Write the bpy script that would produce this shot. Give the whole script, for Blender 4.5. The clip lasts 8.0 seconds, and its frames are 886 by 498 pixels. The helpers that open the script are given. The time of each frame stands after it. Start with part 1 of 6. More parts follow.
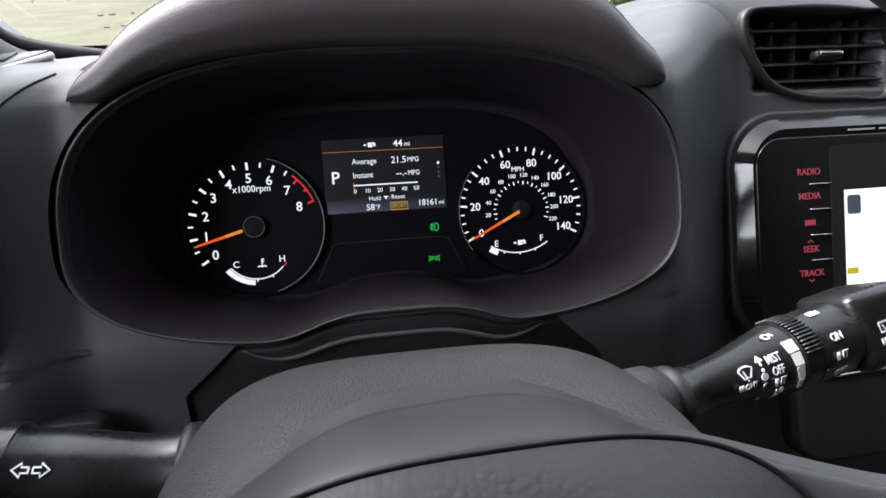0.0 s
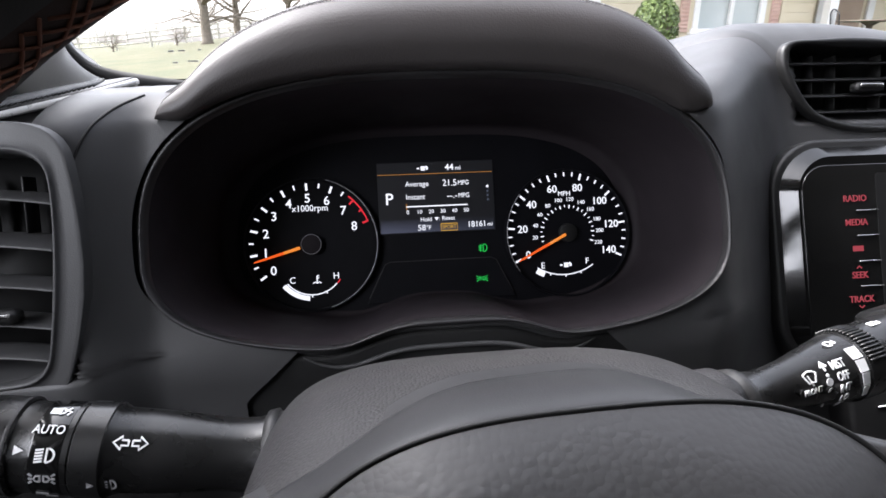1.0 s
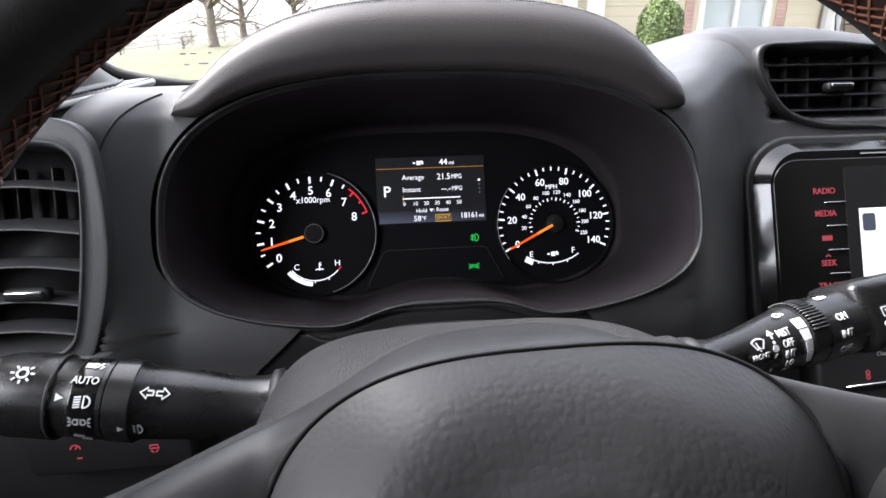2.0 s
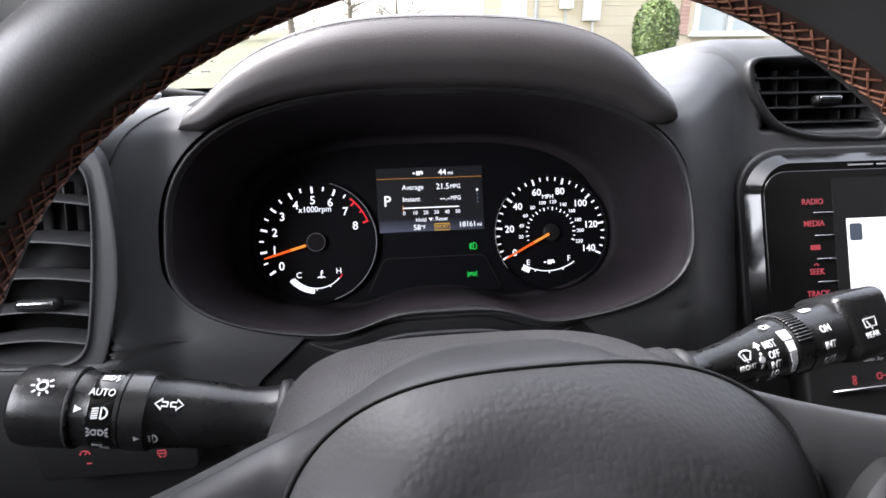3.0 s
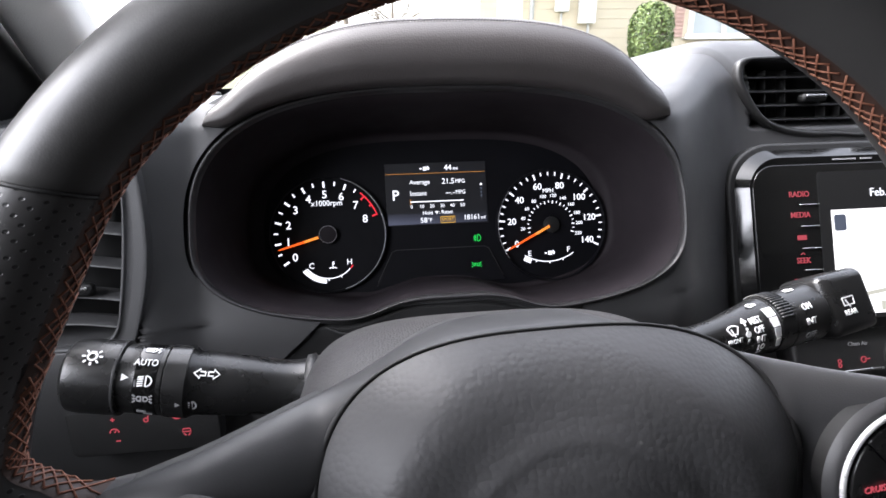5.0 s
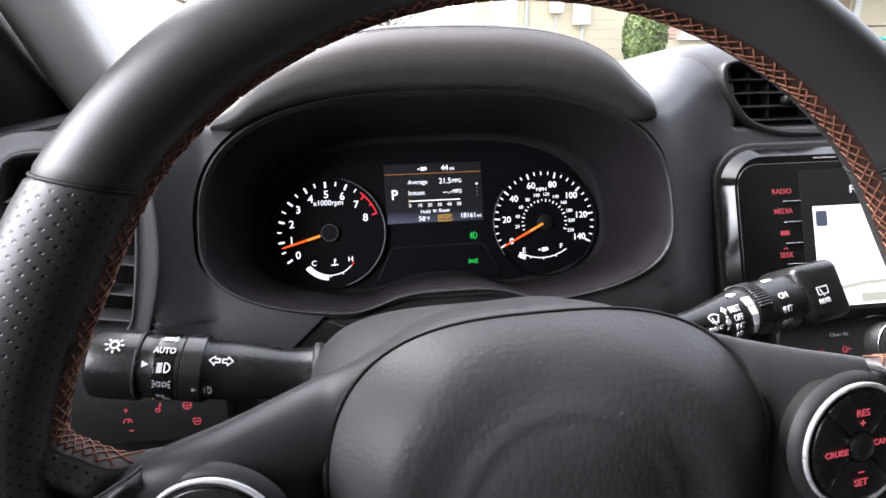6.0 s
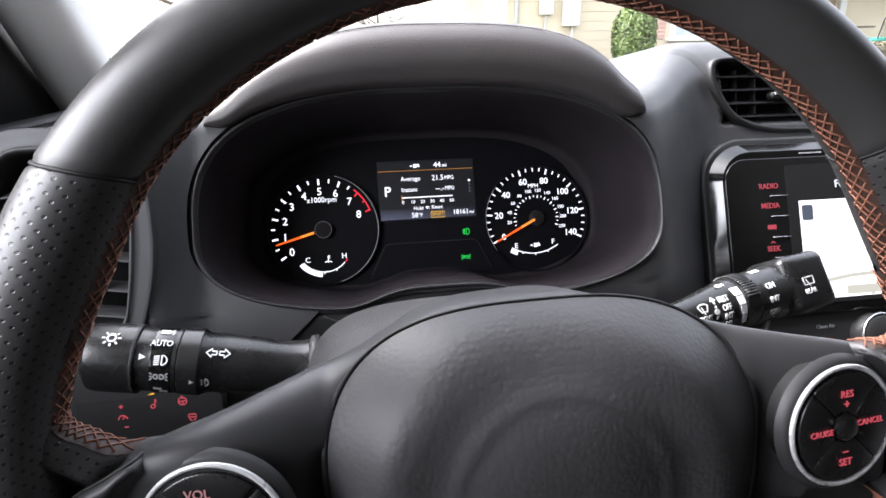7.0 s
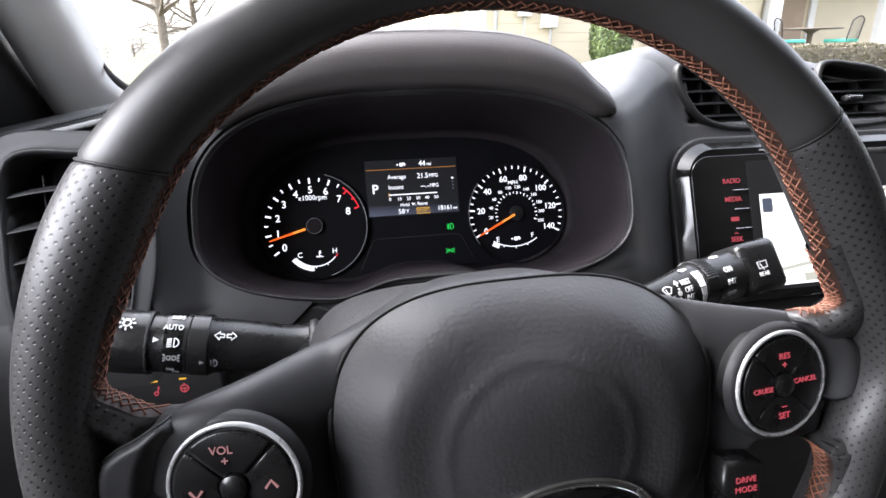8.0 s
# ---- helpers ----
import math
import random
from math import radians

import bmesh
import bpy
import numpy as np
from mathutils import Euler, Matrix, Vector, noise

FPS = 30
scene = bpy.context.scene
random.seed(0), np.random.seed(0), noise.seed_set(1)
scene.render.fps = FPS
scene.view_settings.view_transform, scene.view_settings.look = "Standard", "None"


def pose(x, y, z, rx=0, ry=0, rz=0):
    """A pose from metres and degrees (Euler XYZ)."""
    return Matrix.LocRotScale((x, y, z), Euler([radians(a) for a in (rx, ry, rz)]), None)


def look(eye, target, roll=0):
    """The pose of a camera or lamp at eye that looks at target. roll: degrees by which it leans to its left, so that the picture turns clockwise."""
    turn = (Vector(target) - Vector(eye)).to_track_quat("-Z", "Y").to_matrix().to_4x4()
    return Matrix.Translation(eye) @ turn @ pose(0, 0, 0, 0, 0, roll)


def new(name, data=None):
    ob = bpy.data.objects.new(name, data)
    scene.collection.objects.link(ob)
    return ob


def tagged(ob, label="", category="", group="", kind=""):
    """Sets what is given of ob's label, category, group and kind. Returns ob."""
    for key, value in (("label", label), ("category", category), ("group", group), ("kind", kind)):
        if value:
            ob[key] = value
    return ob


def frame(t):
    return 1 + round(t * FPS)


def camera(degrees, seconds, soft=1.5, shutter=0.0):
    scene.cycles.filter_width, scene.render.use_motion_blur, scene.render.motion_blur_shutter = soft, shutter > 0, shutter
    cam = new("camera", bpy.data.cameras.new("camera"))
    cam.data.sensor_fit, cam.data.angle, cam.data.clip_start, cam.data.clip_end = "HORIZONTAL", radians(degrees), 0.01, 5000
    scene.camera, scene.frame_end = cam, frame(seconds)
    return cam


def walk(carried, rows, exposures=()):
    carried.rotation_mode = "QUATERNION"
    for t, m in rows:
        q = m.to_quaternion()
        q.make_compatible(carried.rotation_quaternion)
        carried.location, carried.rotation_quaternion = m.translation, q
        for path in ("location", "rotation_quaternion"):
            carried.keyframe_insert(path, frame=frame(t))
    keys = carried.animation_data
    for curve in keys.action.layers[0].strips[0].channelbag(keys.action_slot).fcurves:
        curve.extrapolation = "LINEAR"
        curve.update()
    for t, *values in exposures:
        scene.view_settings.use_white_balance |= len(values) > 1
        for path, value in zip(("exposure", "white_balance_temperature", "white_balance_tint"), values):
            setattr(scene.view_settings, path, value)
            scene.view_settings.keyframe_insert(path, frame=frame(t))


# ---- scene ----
cam = camera(76.0, 8.0, soft=1.6)
PATH = [
    (0.0, (-0.0172, 0.0261, 1.2306), (0.1237, 0.9261, 0.8089), -0.63),
    (0.5, (-0.0175, 0.0220, 1.2298), (0.0803, 0.9492, 0.8683), -1.02),
    (1.0, (-0.0394, 0.0110, 1.2190), (0.0672, 0.9426, 0.8716), -0.67),
    (1.5, (-0.0337, -0.0101, 1.2152), (0.0630, 0.9245, 0.8728), -0.86),
    (3.0, (-0.0378, -0.0275, 1.2303), (0.0676, 0.9050, 0.8847), -0.53),
    (3.5, (-0.0339, -0.0384, 1.2237), (0.0728, 0.8967, 0.8857), -0.62),
    (4.0, (-0.0371, -0.0428, 1.2259), (0.0700, 0.8912, 0.8851), -0.66),
    (4.5, (-0.0455, -0.0436, 1.2276), (0.0641, 0.8898, 0.8859), -0.63),
    (6.0, (-0.0513, -0.0697, 1.2322), (0.0658, 0.8639, 0.8935), -0.90),
    (6.5, (-0.0564, -0.0701, 1.2293), (0.0686, 0.8629, 0.8919), -1.01),
    (7.0, (-0.0534, -0.0749, 1.2292), (0.0786, 0.8574, 0.8925), -0.99),
    (7.5, (-0.0587, -0.0929, 1.2285), (0.0873, 0.8381, 0.8940), -1.06),
    (8.0, (-0.0608, -0.1027, 1.2323), (0.1023, 0.8252, 0.8972), -1.06),
]
EXPOSURE = [(0.0, 2.55, 6250, 15), (1.0, 2.75, 6250, 15), (3.0, 3.1, 6250, 15), (8.0, 3.3, 6250, 15)]
walk(cam, [(t, look(eye, target, roll)) for t, eye, target, roll in PATH], EXPOSURE)

# ---- world and sun: a bright overcast day ----
SUN_UP, SUN_TURN = 48.0, -68.0
world = bpy.data.worlds.new("sky")
scene.world = world
world.use_nodes = True
wn, wl = world.node_tree.nodes, world.node_tree.links
sky = wn.new("ShaderNodeTexSky")
sky.sky_type = "NISHITA"
sky.sun_disc = False
sky.sun_elevation, sky.sun_rotation = radians(SUN_UP), radians(SUN_TURN)
sky.air_density, sky.dust_density, sky.ozone_density = 1.0, 4.0, 1.0
haze = wn.new("ShaderNodeHueSaturation")
haze.inputs["Saturation"].default_value = 0.25
wl.new(sky.outputs["Color"], haze.inputs["Color"])
wl.new(haze.outputs["Color"], wn["Background"].inputs["Color"])
wn["Background"].inputs["Strength"].default_value = 0.15
sun = new("sun", bpy.data.lights.new("sun", "SUN"))
sun.data.energy, sun.data.angle, sun.data.color = 1.12, radians(34), (1.0, 0.98, 0.95)
sun.matrix_world = look((0, 0, 0), (-math.sin(radians(SUN_TURN)) * math.cos(radians(SUN_UP)), -math.cos(radians(SUN_TURN)) * math.cos(radians(SUN_UP)), -math.sin(radians(SUN_UP))))

# the bright sky in the driver's side window
window_light = new("window_light", bpy.data.lights.new("window_light", "AREA"))
window_light.data.shape, window_light.data.size, window_light.data.size_y = "RECTANGLE", 0.36, 0.36
window_light.data.energy, window_light.data.color = 0.56, (0.97, 0.99, 1.0)
window_light.matrix_world = look((-0.545, -0.05, 1.40), (0.4, 0.14, 1.22))


# ---- materials ----
def material(name, color, rough=0.5, metal=0.0, spec=0.5):
    m = bpy.data.materials.new(name)
    m.use_nodes = True
    b = m.node_tree.nodes["Principled BSDF"]
    b.inputs["Base Color"].default_value = (*color, 1)
    b.inputs["Roughness"].default_value = rough
    b.inputs["Metallic"].default_value = metal
    b.inputs["Specular IOR Level"].default_value = spec
    return m


def coords(m, kind="Object"):
    return m.node_tree.nodes.new("ShaderNodeTexCoord").outputs[kind]


def noise_node(m, scale, detail=4.0, at=None):
    n = m.node_tree.nodes.new("ShaderNodeTexNoise")
    n.inputs["Scale"].default_value, n.inputs["Detail"].default_value = scale, detail
    m.node_tree.links.new(at or coords(m), n.inputs["Vector"])
    return n.outputs["Fac"]


def ramp(m, fac, stops):
    r = m.node_tree.nodes.new("ShaderNodeValToRGB")
    while len(r.color_ramp.elements) < len(stops):
        r.color_ramp.elements.new(0.5)
    for e, (p, c) in zip(r.color_ramp.elements, stops):
        e.position, e.color = p, (*c, 1) if len(c) == 3 else c
    m.node_tree.links.new(fac, r.inputs["Fac"])
    return r.outputs["Color"]


def feed(m, out, socket):
    m.node_tree.links.new(out, m.node_tree.nodes["Principled BSDF"].inputs[socket])


def bump(m, height, strength=0.3, distance=0.001, invert=False):
    b = m.node_tree.nodes.new("ShaderNodeBump")
    b.invert = invert
    b.inputs["Strength"].default_value, b.inputs["Distance"].default_value = strength, distance
    m.node_tree.links.new(height, b.inputs["Height"])
    feed(m, b.outputs["Normal"], "Normal")


def varied(name, a, b, scale, rough=(0.4, 0.6), grain=0.0, grain_depth=0.3, distance=0.0004, spec=0.5, metal=0.0, voronoi=False):
    """A surface whose colour and gloss drift between two values, with a fine grain."""
    m = material(name, a, rough[0], metal, spec)
    big = noise_node(m, scale, 5)
    feed(m, ramp(m, big, [(0.35, a), (0.65, b)]), "Base Color")
    mid = noise_node(m, scale * 3.7, 3)
    r = m.node_tree.nodes.new("ShaderNodeMapRange")
    r.inputs["To Min"].default_value, r.inputs["To Max"].default_value = rough
    r.inputs["From Min"].default_value, r.inputs["From Max"].default_value = 0.3, 0.7
    m.node_tree.links.new(mid, r.inputs["Value"])
    feed(m, r.outputs["Result"], "Roughness")
    if grain:
        if voronoi:
            v = m.node_tree.nodes.new("ShaderNodeTexVoronoi")
            v.feature = "F1"
            v.inputs["Scale"].default_value = grain
            m.node_tree.links.new(coords(m), v.inputs["Vector"])
            v.inputs["Randomness"].default_value = 0.75
            bump(m, v.outputs["Distance"], grain_depth, distance, True)
        else:
            bump(m, noise_node(m, grain, 2), grain_depth, distance)
    return m


GLOW = 0.11


def glow(name, color, strength):
    m = material(name, (0.01, 0.01, 0.01), 0.4)
    b = m.node_tree.nodes["Principled BSDF"]
    b.inputs["Emission Color"].default_value = (*color, 1)
    b.inputs["Emission Strength"].default_value = strength * GLOW
    return m


def dusted(m, amount=0.5):
    """Pale dust specks scattered over a dark trim material."""
    v = m.node_tree.nodes.new("ShaderNodeTexVoronoi")
    v.inputs["Scale"].default_value = 55.0
    m.node_tree.links.new(coords(m), v.inputs["Vector"])
    spot = ramp(m, v.outputs["Distance"], [(0.0, (1, 1, 1)), (0.055, (0, 0, 0))])
    mask = m.node_tree.nodes.new("ShaderNodeMath")
    mask.operation = "MULTIPLY"
    m.node_tree.links.new(spot, mask.inputs[0])
    pick = ramp(m, v.outputs["Color"], [(0.80, (0, 0, 0)), (0.82, (amount, amount, amount))])
    m.node_tree.links.new(pick, mask.inputs[1])
    mix = m.node_tree.nodes.new("ShaderNodeMix")
    mix.data_type = "RGBA"
    old = m.node_tree.nodes["Principled BSDF"].inputs["Base Color"].links[0].from_socket
    m.node_tree.links.new(mask.outputs[0], mix.inputs["Factor"])
    m.node_tree.links.new(old, mix.inputs["A"])
    mix.inputs["B"].default_value = (0.35, 0.34, 0.32, 1)
    feed(m, mix.outputs["Result"], "Base Color")
    return m


M = {}
M["dash"] = dusted(varied("soft dash plastic", (0.045, 0.045, 0.046), (0.052, 0.052, 0.053), 9, (0.46, 0.56), 1500, 0.35, 0.0003, spec=0.5), 0.25)
M["visor"] = varied("stitched dark leatherette", (0.043, 0.038, 0.0368), (0.051, 0.0455, 0.044), 12, (0.48, 0.58), 900, 0.35, 0.0003, spec=0.5, voronoi=True)
M["shroud"] = varied("matt black gauge shroud", (0.0185, 0.0150, 0.0172), (0.0235, 0.0192, 0.0220), 14, (0.62, 0.75), 1400, 0.3, 0.0002, spec=0.14)
M["lip"] = varied("satin grey lip", (0.022, 0.021, 0.022), (0.028, 0.027, 0.028), 30, (0.36, 0.44), 2500, 0.04, 0.0001)
M["leather"] = varied("smooth black wheel leather", (0.036, 0.035, 0.034), (0.044, 0.043, 0.042), 18, (0.38, 0.48), 1500, 0.10, 0.0002, voronoi=True)
M["pebble"] = dusted(varied("pebbled black airbag cover", (0.033, 0.033, 0.034), (0.040, 0.040, 0.041), 11, (0.44, 0.54), 440, 0.42, 0.0005, spec=0.28, voronoi=True), 0.3)
M["pad_edge"] = dusted(varied("fine grained airbag edge", (0.033, 0.033, 0.034), (0.040, 0.040, 0.041), 11, (0.44, 0.54), 440, 0.26, 0.0004, spec=0.28, voronoi=True), 0.3)
M["satin"] = dusted(varied("satin black spoke plastic", (0.028, 0.028, 0.029), (0.034, 0.034, 0.035), 14, (0.40, 0.50), 1800, 0.2, 0.0002, spec=0.28), 0.4)
M["cover"] = varied("grained column cover", (0.028, 0.027, 0.028), (0.035, 0.034, 0.034), 14, (0.5, 0.6), 800, 0.5, 0.0005, spec=0.28, voronoi=True)
M["stalk"] = varied("black stalk plastic", (0.008, 0.008, 0.008), (0.011, 0.011, 0.011), 25, (0.24, 0.34), 1600, 0.12, 0.0002)
M["gloss"] = varied("piano black plastic", (0.005, 0.005, 0.005), (0.007, 0.007, 0.007), 20, (0.06, 0.12), spec=0.6)
M["vent"] = varied("black vent plastic", (0.010, 0.010, 0.010), (0.015, 0.015, 0.015), 20, (0.42, 0.52), 1500, 0.2, 0.0002)
M["chrome"] = varied("brushed chrome", (0.62, 0.62, 0.62), (0.72, 0.72, 0.72), 60, (0.16, 0.28), metal=1.0)
M["silver"] = varied("satin silver paint", (0.50, 0.50, 0.50), (0.58, 0.58, 0.58), 60, (0.25, 0.35), metal=0.3)
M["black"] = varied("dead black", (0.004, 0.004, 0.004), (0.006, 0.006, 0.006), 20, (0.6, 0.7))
M["face"] = varied("black dial face", (0.0040, 0.0040, 0.0052), (0.0052, 0.0052, 0.0070), 30, (0.5, 0.6), spec=0.12)
M["thread"] = varied("orange brown thread", (0.165, 0.062, 0.036), (0.24, 0.096, 0.055), 60, (0.6, 0.75), 3000, 0.5, 0.0002)
M["brown"] = varied("dark brown seam leather", (0.032, 0.016, 0.011), (0.046, 0.022, 0.015), 40, (0.5, 0.6), 1800, 0.3, 0.0002)
M["grey_thread"] = varied("grey thread", (0.30, 0.28, 0.27), (0.38, 0.36, 0.35), 60, (0.6, 0.75))
M["pillar"] = varied("light grey woven trim", (0.74, 0.74, 0.72), (0.79, 0.79, 0.77), 10, (0.75, 0.85), 900, 0.4, 0.0005)
M["headliner"] = varied("grey headliner felt", (0.24, 0.235, 0.23), (0.28, 0.275, 0.27), 8, (0.85, 0.95), 700, 0.4, 0.0005)
M["cabin"] = varied("black cabin trim", (0.022, 0.021, 0.020), (0.028, 0.027, 0.026), 6, (0.75, 0.9), 700, 0.4, 0.0006)
M["print"] = material("white print", (0.72, 0.72, 0.72), 0.5)
M["dim_print"] = material("worn grey print", (0.30, 0.30, 0.31), 0.5)
M["w"] = glow("white backlight", (0.92, 0.95, 1.0), 1.6)
M["red"] = glow("red backlight", (1.0, 0.03, 0.05), 1.0)
M["pink"] = glow("soft red backlight", (1.0, 0.13, 0.17), 0.50)
M["pale_pink"] = glow("pale pink backlight", (0.85, 0.42, 0.42), 0.42)
M["green"] = glow("green telltale", (0.02, 0.9, 0.12), 0.9)
M["amber"] = glow("amber telltale", (1.0, 0.55, 0.05), 0.9)
M["needle"] = glow("orange needle", (1.0, 0.13, 0.015), 1.3)
M["needle_hot"] = glow("bright orange needle root", (1.0, 0.30, 0.04), 1.3)
M["display"] = glow("dark display glass", (0.35, 0.38, 0.55), 0.012)
M["display_band"] = glow("lit display band", (0.45, 0.5, 0.75), 0.10)


def faded(m, x0, x1, y0, y1, strength):
    """A backlight that fades from one corner of the panel to the other."""
    sep = m.node_tree.nodes.new("ShaderNodeSeparateXYZ")
    m.node_tree.links.new(coords(m), sep.inputs[0])
    fx, fy, mul = (m.node_tree.nodes.new("ShaderNodeMapRange" if k < 2 else "ShaderNodeMath") for k in range(3))
    for f, a, b, hi in ((fx, x0, x1, 0.35), (fy, y0, y1, 0.0)):
        f.inputs["From Min"].default_value, f.inputs["From Max"].default_value = a, b
        f.inputs["To Min"].default_value, f.inputs["To Max"].default_value = 1.0, hi
    mul.operation = "MULTIPLY"
    gain = m.node_tree.nodes.new("ShaderNodeMath")
    gain.operation = "MULTIPLY"
    gain.inputs[1].default_value = strength * GLOW
    m.node_tree.links.new(sep.outputs["X"], fx.inputs["Value"])
    m.node_tree.links.new(sep.outputs["Y"], fy.inputs["Value"])
    m.node_tree.links.new(fx.outputs[0], mul.inputs[0])
    m.node_tree.links.new(fy.outputs[0], mul.inputs[1])
    m.node_tree.links.new(mul.outputs[0], gain.inputs[0])
    feed(m, gain.outputs[0], "Emission Strength")


faded(M["display_band"], -0.0395, 0.046, 0.0036, 0.0150, 0.20)
M["bar_blue"] = glow("blue grey display", (0.3, 0.36, 0.5), 0.3)
M["map"] = glow("white map screen", (1.0, 1.0, 0.98), 2.0)
M["map_road"] = glow("pale map road", (0.75, 0.74, 0.62), 0.9)
M["map_yellow"] = glow("yellow map mark", (0.95, 0.75, 0.02), 0.9)
M["map_blue"] = glow("blue map mark", (0.05, 0.5, 0.85), 0.8)
M["map_dark"] = glow("screen header", (0.1, 0.1, 0.1), 0.05)
M["orange_line"] = glow("orange display line", (1.0, 0.42, 0.08), 0.7)


def perforated():
    """Wheel leather with rows of pin holes, laid out by the rim's own unrolled coordinates."""
    m = varied("perforated black leather", (0.034, 0.033, 0.033), (0.042, 0.041, 0.041), 18, (0.36, 0.46))
    uv = coords(m, "UV")
    v = m.node_tree.nodes.new("ShaderNodeTexVoronoi")
    v.inputs["Scale"].default_value = 1.0
    v.inputs["Randomness"].default_value = 0.06
    m.node_tree.links.new(uv, v.inputs["Vector"])
    hole = ramp(m, v.outputs["Distance"], [(0.13, (0, 0, 0)), (0.20, (1, 1, 1))])
    mix = m.node_tree.nodes.new("ShaderNodeMix")
    mix.data_type = "RGBA"
    old = m.node_tree.nodes["Principled BSDF"].inputs["Base Color"].links[0].from_socket
    m.node_tree.links.new(hole, mix.inputs["Factor"])
    mix.inputs["A"].default_value = (0.003, 0.003, 0.003, 1)
    m.node_tree.links.new(old, mix.inputs["B"])
    feed(m, mix.outputs["Result"], "Base Color")
    bump(m, hole, 0.4, 0.0005)
    return m


M["perf"] = perforated()


def thin_glass(name, gloss=0.0):
    m = bpy.data.materials.new(name)
    m.use_nodes = True
    n, l = m.node_tree.nodes, m.node_tree.links
    n.clear()
    out, mix, tr, gl, fr = (n.new("ShaderNode" + k) for k in ("OutputMaterial", "MixShader", "BsdfTransparent", "BsdfGlossy", "Fresnel"))
    tr.inputs["Color"].default_value = (0.96, 0.97, 0.96, 1)
    gl.inputs["Roughness"].default_value = gloss
    fr.inputs["IOR"].default_value = 1.3
    l.new(fr.outputs[0], mix.inputs[0])
    l.new(tr.outputs[0], mix.inputs[1])
    l.new(gl.outputs[0], mix.inputs[2])
    l.new(mix.outputs[0], out.inputs[0])
    return m


M["glass"] = thin_glass("windscreen glass")
# Very dark glass for the added pane that dims light from the right.
M["tinted"] = thin_glass("dark glass that cuts side light")
M["tinted"].node_tree.nodes["Transparent BSDF"].inputs["Color"].default_value = (0.06, 0.062, 0.062, 1)


# ---- mesh helpers ----
def thing(name, m, label, category, group=""):
    ob = new(name)
    ob.empty_display_size = 0.02
    ob.matrix_basis = m
    return tagged(ob, label, category, group)


def mesh_ob(name, bm, mat, smooth=True):
    me = bpy.data.meshes.new(name)
    bm.to_mesh(me)
    bm.free()
    for mt in mat if isinstance(mat, (list, tuple)) else [mat]:
        me.materials.append(mt)
    if smooth:
        me.polygons.foreach_set("use_smooth", [True] * len(me.polygons))
    return new(name, me)


def part(name, bm, mat, parent, label="", smooth=True, at=None):
    ob = mesh_ob(name, bm, mat, smooth)
    ob.parent = parent
    if at is not None:
        ob.matrix_basis = at
    return tagged(ob, label)


def sharp(ob, angle=35):
    """Edges steeper than the angle stay crisp."""
    me = ob.data
    b = bmesh.new()
    b.from_mesh(me)
    for e in b.edges:
        if len(e.link_faces) == 2 and e.calc_face_angle() > radians(angle):
            e.smooth = False
    b.to_mesh(me)
    b.free()
    return ob


def grid(fn, nu, nv, close_u=False, close_v=False, uv=None):
    """A sheet of quads through fn(i / nu, j / nv)."""
    bm = bmesh.new()
    iu, iv = nu if close_u else nu + 1, nv if close_v else nv + 1
    vs = [[bm.verts.new(fn(i / nu, j / nv)) for j in range(iv)] for i in range(iu)]
    layer = bm.loops.layers.uv.new("UVMap") if uv else None
    for i in range(nu):
        for j in range(nv):
            q = [(i, j), (i + 1, j), (i + 1, j + 1), (i, j + 1)]
            try:
                f = bm.faces.new([vs[a % iu][b % iv] for a, b in q])
            except ValueError:
                continue
            if layer:
                for loop, (a, b) in zip(f.loops, q):
                    loop[layer].uv = uv(a / nu, b / nv)
    return bm


def spline(pts, t):
    """A smooth curve through the points; t from 0 to 1."""
    n = len(pts) - 1
    f = min(max(t, 0), 1) * n
    i = min(int(f), n - 1)
    f -= i
    p = [Vector(pts[min(max(k, 0), n)]) for k in (i - 1, i, i + 1, i + 2)]
    return 0.5 * (2 * p[1] + (p[2] - p[0]) * f + (2 * p[0] - 5 * p[1] + 4 * p[2] - p[3]) * f * f + (3 * p[1] - p[0] - 3 * p[2] + p[3]) * f ** 3)


def ss(a, b, x):
    t = min(max((x - a) / (b - a), 0), 1)
    return t * t * (3 - 2 * t)


def box(sx, sy, sz, bevel=0.0, seg=2, at=(0, 0, 0), rot=None, bm=None):
    bm = bm or bmesh.new()
    g = bmesh.ops.create_cube(bm, size=1)["verts"]
    bmesh.ops.scale(bm, vec=(sx, sy, sz), verts=g)
    if bevel:
        es = list({e for v in g for e in v.link_edges})
        r = bmesh.ops.bevel(bm, geom=es, offset=bevel, segments=seg, affect="EDGES", profile=0.5)
        g = list({v for f in r["faces"] for v in f.verts} | {v for v in g if v.is_valid})
    m = Matrix.Translation(at) @ (rot or Matrix.Identity(4))
    bmesh.ops.transform(bm, matrix=m, verts=g)
    return bm


